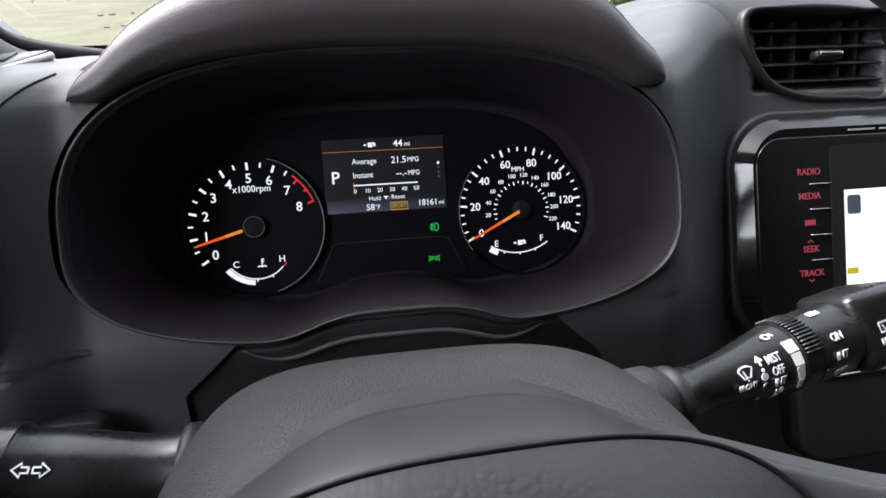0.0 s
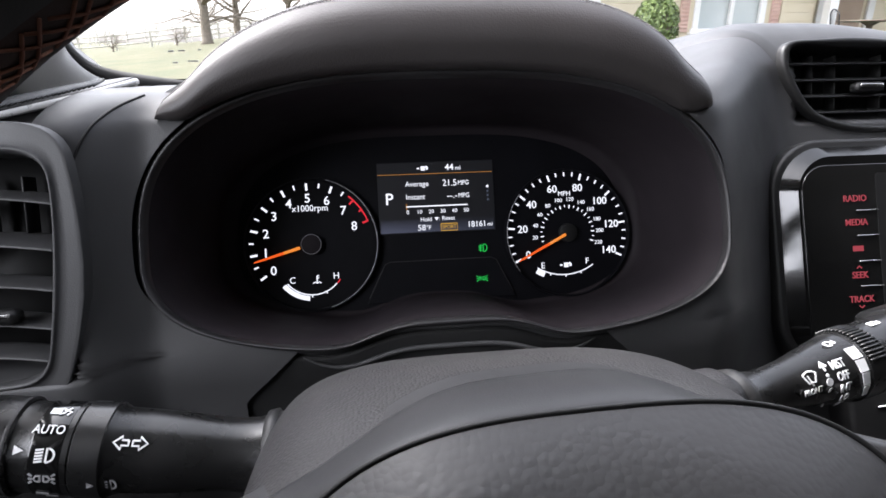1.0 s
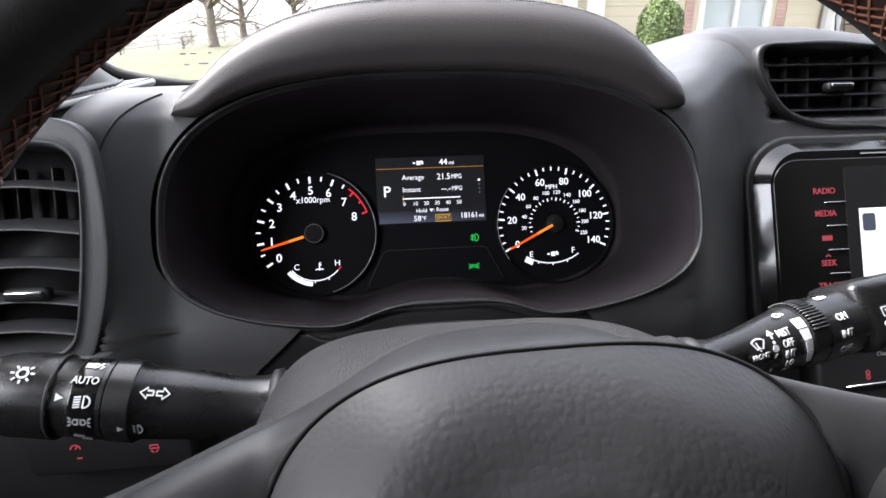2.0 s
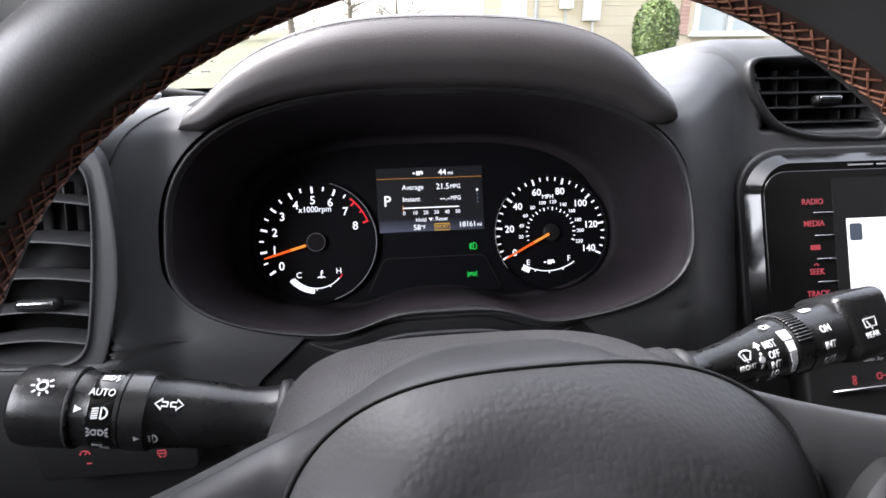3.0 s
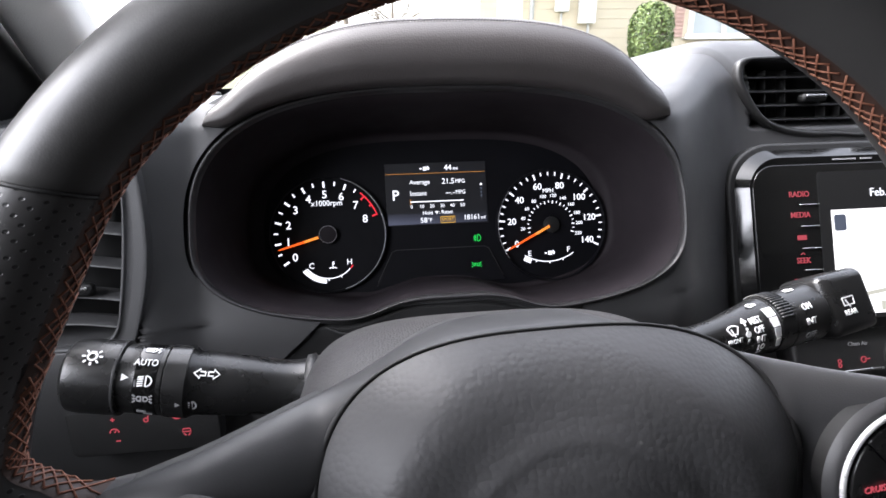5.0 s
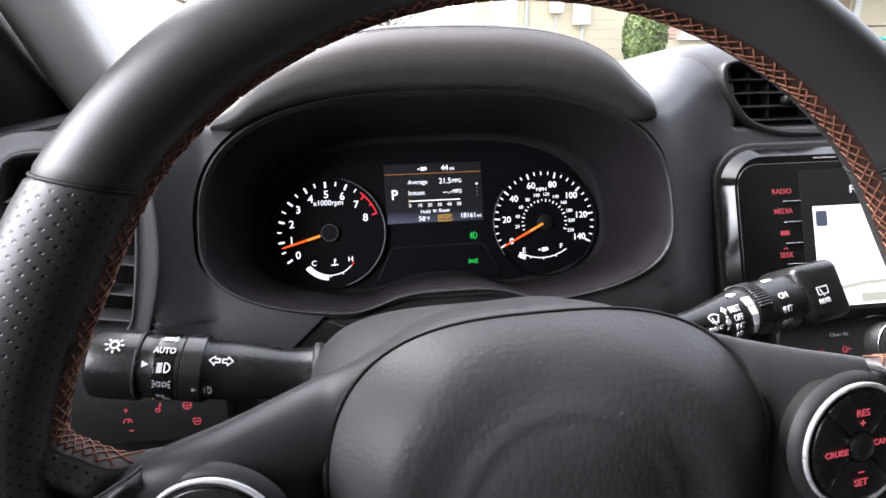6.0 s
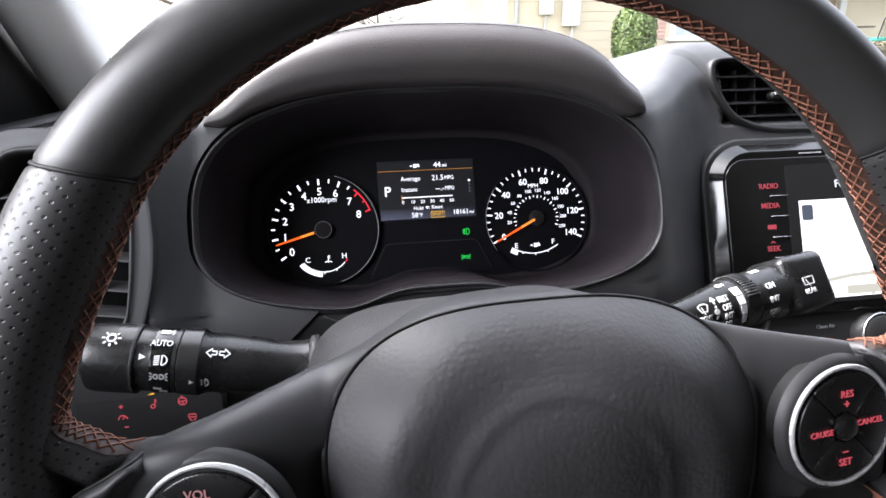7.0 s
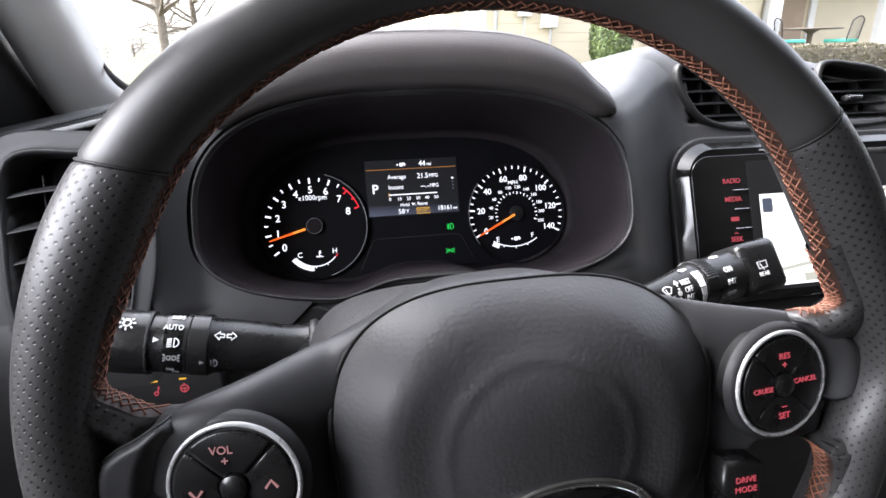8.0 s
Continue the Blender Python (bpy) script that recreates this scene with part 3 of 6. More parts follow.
for i in range(1, 12):
    a = radians(S0 - KP * 20 * i)
    part("small_numeral", moved(text_bm(str(20 * i), 0.0042, SX + 0.0256 * math.cos(a), SY + 0.0256 * math.sin(a)), Matrix.Translation((0, 0, H0))), M["w"], speedo, smooth=False)
needle(SX, SY, S0, 0.0030, 0.0445, speedo)
sharp(part("hub", moved(lathe([(0.0, 0.0046), (0.0060, 0.0046), (0.0069, 0.0042), (0.0072, 0.001)], 40), Matrix.Translation((SX, SY, 0))), M["black"], speedo))
part("fuel_arc", moved(stroke([arc(SX - 0.0035, SY + 0.0080, 0.0400, 238, 304, 40)] + [[(SX - 0.0035 + q * math.cos(radians(a)), SY + 0.0080 + q * math.sin(radians(a))) for q in (0.0400, 0.0418)] for a in (254, 271, 288)], 0.0008), Matrix.Translation((0, 0, H0))), M["w"], speedo, smooth=False)
part("fuel_bar", moved(stroke([arc(SX - 0.0035, SY + 0.0085, 0.0428, 239, 248, 10)], 0.0038), Matrix.Translation((0, 0, H0))), M["w"], speedo, smooth=False)
for w, x, y in (("E", -0.0175, -0.0245), ("F", 0.0175, -0.0225)):
    part("letter", moved(text_bm(w, 0.0066, SX - 0.003 + x, SY + y), Matrix.Translation((0, 0, H0))), M["w"], speedo, smooth=False)


def pump(x, y, k):
    return merge(stroke(shift([[(-1.6, 0.6), (1.2, 0.6)], [(-1.6, -0.8), (1.2, -0.8)], [(1.6, 1.2), (2.6, 0.4), (2.6, -1.0)]], x, y, k), 1.5 * k), stroke(shift([[(-4.2, -0.1), (-2.6, -0.1)]], x, y, k), 1.0 * k))


part("fuel_icon", moved(pump(SX - 0.002, SY - 0.0245, 0.0012), Matrix.Translation((0, 0, H0))), M["w"], speedo, smooth=False)

screen = part("trip_screen", plate([(-0.0405, 0.0028), (0.0470, 0.0028), (0.0470, 0.0560), (-0.0405, 0.0560)], 0.0, 0.0010, 0.0003, 1), M["display"], cluster, "dark trip computer screen", smooth=False)
part("lit_band", plate([(-0.0395, 0.0036), (0.0460, 0.0036), (0.0460, 0.0130), (-0.0395, 0.0130)], 0.0009, 0.0012), M["display_band"], screen, smooth=False)


def word(w, size, x, y, mat="w", align="CENTER", wide=1.0, parent=None, h=0.0013, bold=0.0, name="text"):
    return part(name, moved(text_bm(w, size, x, y, align, wide=wide, bold=bold), Matrix.Translation((0, 0, h))), M[mat], parent or screen, smooth=False)


part("line", moved(stroke([[(-0.0402, 0.0470), (0.0462, 0.0470)]], 0.0003), Matrix.Translation((0, 0, 0.0012))), M["orange_line"], screen, smooth=False)
word("P", 0.0120, -0.0323, 0.0285, bold=0.01)
word("44", 0.0066, 0.0170, 0.0512, align="RIGHT", bold=0.01)
word("mi", 0.0045, 0.0180, 0.0506, align="LEFT")
part("fuel_icon", moved(pump(-0.0060, 0.0512, 0.0011), Matrix.Translation((0, 0, 0.0012))), M["w"], screen, smooth=False)
word("Average", 0.0056, -0.0200, 0.0395, align="LEFT", wide=0.95)
word("21.5", 0.0068, 0.0190, 0.0395, align="RIGHT", wide=0.95)
word("MPG", 0.0050, 0.0195, 0.0393, align="LEFT", wide=0.85)
word("Instant", 0.0056, -0.0200, 0.0298, align="LEFT", wide=0.95)
word("--.-", 0.0068, 0.0190, 0.0300, align="RIGHT")
word("MPG", 0.0050, 0.0195, 0.0298, align="LEFT", wide=0.85)
part("economy_bar", moved(stroke([[(-0.0200, 0.0228), (0.0262, 0.0228)]], 0.0009), Matrix.Translation((0, 0, 0.0012))), M["w"], screen, smooth=False)
part("economy_mark", moved(stroke([[(-0.0197, 0.0205), (-0.0197, 0.0250)]], 0.0007), Matrix.Translation((0, 0, 0.0012))), M["orange_line"], screen, smooth=False)
for i in range(6):
    word(str(10 * i), 0.0042, -0.0190 + 0.0088 * i, 0.0186)
word("Hold", 0.0044, -0.0055, 0.0128, align="CENTER")
part("down_mark", moved(plate([(0.0008, 0.0142), (0.0040, 0.0142), (0.0024, 0.0116)], 0, 0.0003), Matrix.Translation((0, 0, 0.0012))), M["w"], screen, smooth=False)
word(": Reset", 0.0044, 0.0102, 0.0132, align="CENTER")
word("58", 0.0062, -0.0060, 0.0066, align="RIGHT")
word("°F", 0.0044, -0.0058, 0.0066, align="LEFT")
word("18161", 0.0062, 0.0400, 0.0077, align="RIGHT", wide=0.95)
word("mi", 0.0042, 0.0405, 0.0073, align="LEFT")
part("sport_badge", moved(stroke([[(0.0055, 0.0092), (0.0178, 0.0092), (0.0178, 0.0040), (0.0055, 0.0040), (0.0055, 0.0092)]], 0.0006), Matrix.Translation((0, 0, 0.0012))), M["amber"], screen, smooth=False)
word("SPORT", 0.0042, 0.0117, 0.0066, "amber", wide=0.85)
for i, y in enumerate((0.0360, 0.0325, 0.0292, 0.0260)):
    part("dot", moved(plate(arc(0.0420, y, 0.0010 if i == 0 else 0.0008, 0, 360, 10)[:-1], 0, 0.0003), Matrix.Translation((0, 0, 0.0012))), M["w" if i == 0 else "bar_blue"], screen, smooth=False)

lower = part("lower_panel", plate([(-0.052, -0.048), (-0.038, -0.0195), (-0.034, -0.0175), (0.042, -0.0175), (0.046, -0.0195), (0.060, -0.048)], 0.0, 0.0016, 0.0006), M["face"], cluster, smooth=False)
part("edge_line", moved(stroke([[(-0.0505, -0.044), (-0.0378, -0.0195), (-0.034, -0.0177), (0.042, -0.0177), (0.046, -0.0195), (0.0580, -0.044)]], 0.0006), Matrix.Translation((0, 0, 0.0014))), M["lip"], lower, smooth=False)
part("fog_lamp_light", moved(stroke(shift([arc(0.8, 0, 1.6, -90, 90, 10, 2.2), [(0.8, 2.2), (0.2, 2.2), (0.2, -2.2), (0.8, -2.2)], [(-0.4, 1.5), (-2.6, 1.0)], [(-0.4, 0), (-2.6, 0)], [(-0.4, -1.5), (-2.6, -1.0)], [(-1.5, 2.2), (-1.3, 0.8), (-1.7, -0.8), (-1.5, -2.2)]], 0.0362, -0.0105, 0.00125), 0.0006), Matrix.Translation((0, 0, 0.002))), M["green"], cluster, smooth=False)
part("side_lamp_light", moved(stroke(shift([arc(-1.4, 0, 0.9, 90, 270, 8, 1.2)[::-1] + [(-0.6, -1.2), (-0.6, 1.2), (-1.4, 1.2)], [(0.6, -1.2), (0.6, 1.2), (1.4, 1.2)] + arc(1.4, 0, 0.9, 90, -90, 8, 1.2) + [(0.6, -1.2)]] + [[(-2.7, k), (-4.0, 2.0 * k)] for k in (1.0, 0.0, -1.0)] + [[(2.7, k), (4.0, 2.0 * k)] for k in (1.0, 0.0, -1.0)], 0.0345, -0.0335, 0.00105), 0.0006), Matrix.Translation((0, 0, 0.002))), M["green"], cluster, smooth=False)


# ---- steering wheel ----
WM = pose(0, 0.0969, 1.0922, 90 - 12.6) @ pose(0, 0, 0, 0, 0, 1.0)
wheel = thing("steering_wheel", WM, "black leather steering wheel with orange cross stitching and control buttons", "steering wheel")
WR = 0.1645
RIM = WM.inverted() @ pose(-0.0034, 0.0856, 1.0976, 90 - 11, 0, -1.2)


def rim_pt(a, b, grow=0.0):
    """The rim's skin: a degrees round the wheel, b degrees round the tube (0 outwards, 90 to the driver)."""
    side = a if a <= 90 else 180 - a
    grip = math.exp(-((side - 27) / 12) ** 2)
    near = 0.1506 - 0.0042 * grip + 0.0045 * ss(-8, -22, side) + 0.010 * math.exp(-(a / 10) ** 2)
    far = 0.1783 + 0.0010 * grip
    ra, rb = (far - near) / 2 + grow, 0.0153 + 0.0010 * grip + grow
    r = (far + near) / 2 + ra * math.cos(radians(b))
    n = rb * math.sin(radians(b))
    return RIM @ Vector((r * math.cos(radians(a)), r * math.sin(radians(a)), n))


def rim_section(a0, a1, n, perf=False, lean0=0.0, lean1=0.0):
    """One leather piece of the rim; lean: by how many degrees its end seam runs askew."""
    def fn(u, v):
        k = math.cos(math.tau * v)
        lo, hi = a0 + lean0 * k, a1 + lean1 * k
        e = min(u, 1 - u) * abs(a1 - a0)
        return rim_pt(lo + (hi - lo) * u, 360 * v, -0.0009 * math.exp(-(e / 0.35) ** 2))
    uv = (lambda u, v: ((a0 + (a1 - a0) * u) * WR * 0.01745 / 0.0046 + v * 20, (a0 + (a1 - a0) * u) * WR * 0.01745 / 0.0046 - v * 20)) if perf else None
    return grid(fn, n, 36, close_v=not perf, uv=uv)


LEAN = 2.2
part("rim_top", rim_section(38.5, 142.5, 120, lean1=LEAN), M["leather"], wheel, "smooth black leather")
part("rim_grip", rim_section(142.5, 222, 100, True, lean0=LEAN), M["perf"], wheel, "perforated black leather")
part("rim_grip", rim_section(-42, 38.5, 100, True), M["perf"], wheel, "perforated black leather")
for a, k in ((38.5, 0.0), (142.5, LEAN)):
    part("seam", tube([rim_pt(a + k * math.cos(radians(b * 10)), b * 10, -0.0004) for b in range(37)], 0.0006, 6, caps=False), M["black"], wheel)
part("rim_bottom", rim_section(222, 318, 100), M["leather"], wheel, "smooth black leather")


def cross_stitch(a0, a1, b0=159, b1=187, step=1.75):
    """Threads that cross the seam both ways, each spanning two holes, so that they form diamonds."""
    bm = bmesh.new()
    n = int(abs(a1 - a0) / step)
    sew = random.Random(int(a1))
    for i in range(n - 1):
        for lo, hi in ((b0, b1), (b1, b0)):
            a, c = (a0 + (a1 - a0) * (k + sew.gauss(0, 0.13)) / n for k in (i, i + 2))
            p, q = (a, lo + sew.gauss(0, 1.1)), (c, hi + sew.gauss(0, 1.1))
            pts = [rim_pt(p[0] + (q[0] - p[0]) * t, p[1] + (q[1] - p[1]) * t, 0.0002 + 0.0005 * math.sin(math.pi * t)) for t in (0, 0.33, 0.66, 1)]
            tube(pts, 0.00034, 5, bm=bm)
    return bm


def seam_strip(a0, a1):
    return grid(lambda u, v: rim_pt(a0 + (a1 - a0) * u, 155 + 36 * v, 0.0003 * math.sin(math.pi * v)), 80, 6)


for a, c in ((90, 174), (90, 14), (200, 250), (-20, -70)):
    part("seam_strip", seam_strip(a, c), M["brown"], wheel, "dark brown leather seam strip")
    part("stitching", cross_stitch(a, c), M["thread"], wheel, "orange brown cross stitching")


TOP = [(0.0, 0.0475, -0.042), (0.030, 0.0450, -0.041), (0.0577, 0.0305, -0.031), (0.0842, 0.0256, -0.016), (0.1040, 0.0198, -0.006), (0.1220, 0.0165, 0.002), (0.1340, 0.0135, 0.003), (0.1450, 0.0090, 0.002), (0.155, 0.004, -0.004), (0.160, -0.010, -0.010)]
FOOT = [(0.0, -0.10), (0.088, -0.10), (0.098, -0.085), (0.108, -0.064), (0.114, -0.050), (0.124, -0.044), (0.140, -0.0465), (0.152, -0.046), (0.160, -0.034)]


def along(pts, x, k=1):
    """The value at x of a curve given by points, straight between them."""
    for a, b in zip(pts, pts[1:]):
        if x <= b[0]:
            return a[k] + (b[k] - a[k]) * max(0, x - a[0]) / (b[0] - a[0])
    return pts[-1][k]


def smooth(pts, x, k=1):
    """The same curve with its corners rounded."""
    return sum(along(pts, abs(x + 0.0035 * i), k) for i in range(-4, 5)) / 9


PX, PY = 0.0110, -0.010


def pad_shape(a, r):
    c, s = math.cos(a), math.sin(a)
    n, hx, hy = (2.9, 0.0838, 0.0565) if s > 0 else (2.4, 0.0838, 0.085)
    x, y = hx * math.copysign(abs(c) ** (2 / n), c), hy * math.copysign(abs(s) ** (2 / n), s)
    x *= 1 - 0.06 * max(0, y / 0.0565) ** 2
    return PX + x * r, PY + y * r


def pad_edge_z(y):
    return 0.001 - 0.014 * ss(-0.005, 0.048, y)


def pad_top(x):
    """Height of the cover's upper edge at x."""
    q = min(abs(x - PX) / 0.0818, 1.0)
    return PY + 0.0565 * (1 - q ** 2.9) ** (1 / 2.9)


def ramped(k):
    """A straight climb from 0 to 1 with softened ends."""
    return sum(min(1, max(0, k + 0.04 * i)) for i in range(-4, 5)) / 9


def spoke_pt(u, v):
    x = 0.160 * (2 * u - 1)
    q = abs(x)
    up = 0.064 * max(0.0, x)
    yt, zt, yb = smooth(TOP, q) + up, smooth(TOP, q, 2), along(FOOT, q) + 0.5 * up
    out = ss(0.0, 0.010, abs(x - PX) - 0.0818)
    roll = 0.024 - 0.013 * ss(0.080, 0.125, q)
    yc = max(pad_top(x), yt - roll) if abs(x - PX) < 0.0813 else yt - roll
    zc = pad_edge_z(yc) - 0.001 + 0.0158 * ramped((abs(x - PX) - 0.0818) / 0.036) - 0.004 * ss(0.115, 0.150, q) - 0.020 * ss(0.142, 0.160, q)
    if v < 0.08:
        return Vector((x, yt - 0.004, zt - 0.016 * (1 - v / 0.08)))
    if v < 0.55:
        f = (v - 0.08) / 0.47 * math.pi / 2
        return Vector((x, yt + (yc - yt) * (1 - math.cos(f)) + 0.0015 * math.sin(2 * f), zt + (zc - zt) * math.sin(f)))
    w = (v - 0.55) / 0.45
    y = yc + (yb - yc) * w
    z = zc - 0.016 * (1 - out) * ss(0.0, 0.2, w) - 0.012 * max(0, 1 - (y - yb) / 0.012) ** 2
    return Vector((x, y, z))


part("spoke_frame", grid(spoke_pt, 120, 40), M["satin"], wheel, "satin black plastic spokes")
UPPER = [(0.1372, 0.0520), (0.1444, 0.0387), (0.1481, 0.0290), (0.1474, 0.0205), (0.1415, 0.0160), (0.1310, 0.0150), (0.1230, 0.0110)]
LOWER = [(0.1440, -0.0640), (0.1470, -0.0520), (0.1468, -0.0440), (0.1440, -0.0370), (0.1400, -0.0320), (0.1390, -0.0240), (0.1395, -0.0150)]


EDGE = 0.0085


def web_curve(side, low, u):
    p = spline([(x, y, 0) for x, y in (LOWER if low else UPPER)], u)
    k = ss(0.35, 1.0, u)
    if side < 0:
        return Vector((-p.x, p.y - 0.012 * ss(0.60, 0.95, u), 0.0015 - 0.0080 * k - 0.024 * ss(0.74, 1.0, u)))
    if low:
        return Vector((p.x - 0.0030 + 0.0150 * k, p.y - 0.012 * k, 0.0015 - 0.0090 * k - 0.034 * ss(0.55, 0.9, u)))
    return Vector((p.x - 0.0030 + 0.0100 * k, p.y + 0.0088 * ss(0.2, 0.6, u), 0.0015 - 0.0090 * k - 0.012 * ss(0.86, 1.0, u)))


def web_edge(side, low, u, a, grow=0.0):
    """The web's rounded free edge: a degrees round it, -90 towards the driver."""
    t = (web_curve(side, low, min(u + 0.01, 1)) - web_curve(side, low, max(u - 0.01, 0))).normalized()
    out = Vector((t.y, -t.x, 0)) * (1 if (side < 0) != low else -1)
    r = EDGE + grow
    return web_curve(side, low, u) + out * (EDGE - r * math.cos(radians(a))) - Vector((0, 0, r * math.sin(radians(a))))


def web_pt(side):
    """The leather that runs from the rim onto the spoke, rolled over at its free edges."""
    def fn(u, v):
        if v < 0.25:
            return RIM @ web_edge(side, False, u, 110 - 200 * v / 0.25)
        if v > 0.75:
            return RIM @ web_edge(side, True, u, 110 - 200 * (1 - v) / 0.25)
        w = (v - 0.25) / 0.5
        m = math.sin(math.pi * w)
        p = web_edge(side, False, u, -90).lerp(web_edge(side, True, u, -90), w)
        return RIM @ (p + Vector((side * m * (0.012 * (1 - u) + (0.032 * u if side > 0 else 0.0)), 0, 0.0015 * m - (0.015 if side > 0 else 0.009) * ss(0.0, 0.35, w) * ss(1.0, 0.65, w))))
    return fn


def web_uv(side):
    def fn(u, v):
        p = web_pt(side)(u, v)
        return (p.x + p.y) / 0.0046, (p.x - p.y) / 0.0046
    return fn


def web_stitch(side, low, u0, u1, n):
    """Crossed threads along the web's edge, and the strip under them."""
    bm = bmesh.new()

    def at(u, w):
        return RIM @ web_edge(side, low, u, 32 - 64 * w, 0.0006)
    for i in range(n - 1):
        a, c = u0 + (u1 - u0) * i / n, u0 + (u1 - u0) * (i + 2) / n
        for w0, w1 in ((0.05, 0.95), (0.95, 0.05)):
            tube([at(a + (c - a) * k, w0 + (w1 - w0) * k) for k in (0, 0.33, 0.66, 1)], 0.00036, 5, bm=bm)
    return bm, grid(lambda u, v: RIM @ web_edge(side, low, u0 + (u1 - u0) * u, 38 - 76 * v, 0.0003), 40, 5)


for s in (-1, 1):
    part("spoke_wrap", grid(web_pt(s), 36, 50, uv=web_uv(s)), M["perf"], wheel, "perforated black leather wrapped onto the spoke")
    for low, n in ((False, 15), (True, 11)):
        threads, under = web_stitch(s, low, 0.0, 0.60 if low else 0.88 if s > 0 else 0.82, n)
        part("seam_strip", under, M["brown"], wheel, "dark brown leather seam strip")
        part("stitching", threads, M["thread"], wheel, "orange brown cross stitching")


PODS = {-1: (-0.1095, -0.0142, 0.0240), 1: (0.1200, -0.0062, 0.0230)}
ENDS = {-1: ((-0.112, -0.012), [(-0.1300, 0.0135), (-0.1355, 0.0115), (-0.1414, 0.0083), (-0.1495, 0.0046), (-0.1548, -0.0002), (-0.1570, -0.0099), (-0.1565, -0.0250), (-0.1500, -0.0430)]),
        1: ((0.118, -0.004), [(0.1290, 0.0215), (0.1370, 0.0195), (0.1513, 0.0132), (0.1595, 0.0058), (0.1628, -0.0030), (0.1613, -0.0114), (0.1533, -0.0176), (0.1432, -0.0199)])}


def end_pt(side, u, v):
    """The plastic end of a spoke, which laps over the leather with a rounded lip."""
    c, outline = ENDS[side]
    p = spline([(x, y, 0) for x, y in outline], u)
    q = Vector((*c, 0)).lerp(p, v)
    z = 0.0108 + 0.0070 * ss(0.0, 0.010, (q.xy - Vector(PODS[side][:2])).length - PODS[side][2] - 0.0025) - 0.0055 * (1 - math.sqrt(max(0.0, 1 - max(0.0, (v - 0.90) / 0.10) ** 2)))
    return Vector((q.x, q.y, z - 0.007 * (1 - ss(0.0, 0.10, u) * ss(1.0, 0.90, u))))


for s in (-1, 1):
    part("spoke_end", grid(lambda u, v: end_pt(s, u, 0.5 + 0.5 * v), 60, 24), M["satin"], wheel)
    part("end_seam", tube([end_pt(s, i / 60, 0.995) for i in range(61)], 0.0007, 6), M["black"], wheel, "dark seam where the leather meets the plastic")


def dish(x, y):
    """How far out a point lies in the oval dish round the badge; 1 on its crest."""
    return math.hypot((x - 0.0090) / 0.062, (y + 0.018) / 0.060)


def airbag(u, v):
    a, r = u * math.tau, v
    x, y = pad_shape(a, r)
    e = pad_edge_z(pad_shape(a, 1.0)[1])
    d = dish(x, y)
    h = e + (0.0350 - e) * (1 - r ** 2.4) - 0.0092 * ss(1.07, 0.66, d) - 0.0010 * ss(0.64, 0.55, d)
    return Vector((x, y, h))


def airbag_bm():
    bm = grid(lambda u, v: airbag(u, 0.02 + 0.98 * v), 96, 60, close_u=True)
    vs = [v for v in bm.verts if abs(v.co.x - PX) < 0.0035 and abs(v.co.y - PY) < 0.004]
    bmesh.ops.contextual_create(bm, geom=[v for v in vs])
    bmesh.ops.recalc_face_normals(bm, faces=bm.faces[:])
    for f in bm.faces:
        c = f.calc_center_median()
        f.material_index = 1 if dish(c.x, c.y) > 1.04 else 0
    return bm


pad = part("airbag_cover", airbag_bm(), [M["pebble"], M["pad_edge"]], wheel, "pebbled black airbag cover")
part("gap", tube([(*pad_shape(i / 120 * math.tau, 1.010), pad_edge_z(pad_shape(i / 120 * math.tau, 1.0)[1]) - 0.0008) for i in range(121)], [0.0014 - 0.0008 * ss(0.015, 0.040, pad_shape(i / 120 * math.tau, 1.0)[1]) for i in range(121)], 8, caps=False), M["black"], wheel)
part("emblem_ring", grid(lambda u, v: Vector((0.0190 + (0.033 + 0.0022 * math.cos(math.tau * v)) * math.cos(math.tau * u), -0.0475 + (0.0165 + 0.0022 * math.cos(math.tau * v)) * math.sin(math.tau * u), 0.0230 + 0.0022 * math.sin(math.tau * v))), 64, 10, True, True), M["chrome"], pad, "oval chrome badge ring")
part("emblem_face", plate(arc(0.0190, -0.0475, 0.032, 0, 360, 48, 0.0155)[:-1], 0.0160, 0.0230), M["gloss"], pad, "gloss black badge")
part("emblem_bar", plate([(-0.001, -0.0535), (0.005, -0.0535), (0.015, -0.0375), (0.010, -0.0375)], 0.0228, 0.0240, 0.0004), M["chrome"], pad)

def pod(cx, cy, r, h, tilt, name, words, ink, gap=2.0):
    p = part(name, plate(arc(0, 0, r, 0, 360, 56)[:-1], -0.012, 0.0, 0.001), M["black"], wheel, "round gloss black button pod with a chrome ring", at=Matrix.Translation((cx, cy, h)) @ pose(0, 0, 0, 0, tilt, 0))
    part("chrome_ring", ring(0, 0, r, 0.0010, 0.0003, 64), M["silver"], p, "chrome ring")
    part("collar", grid(lambda u, v: Vector(((r + 0.001 + 0.0030 * v) * math.cos(math.tau * u), (r + 0.001 + 0.0030 * v) * math.sin(math.tau * u), -0.0005 - 0.0035 * v * v)), 56, 5, close_u=True), M["satin"], p)
    for k in range(4):
        a0 = 45 + 90 * k
        out = arc(0, 0, r - 0.0022, a0 + gap, a0 + 90 - gap, 16) + arc(0, 0, 0.0060, a0 + 90 - 3 * gap, a0 + 3 * gap, 6)
        part("button", plate(out, 0.0, 0.0016, 0.0005), M["stalk"], p)
    sharp(part("knob", lathe([(0.0, 0.0042), (0.0036, 0.0038), (0.0050, 0.0026), (0.0052, 0.0)], 24), M["stalk"], p))
    for w, size, x, y in words:
        part("label_text", moved(text_bm(w, size, x, y), Matrix.Translation((0, 0, 0.0019))), M[ink], p, "red backlit text", smooth=False)
    return p


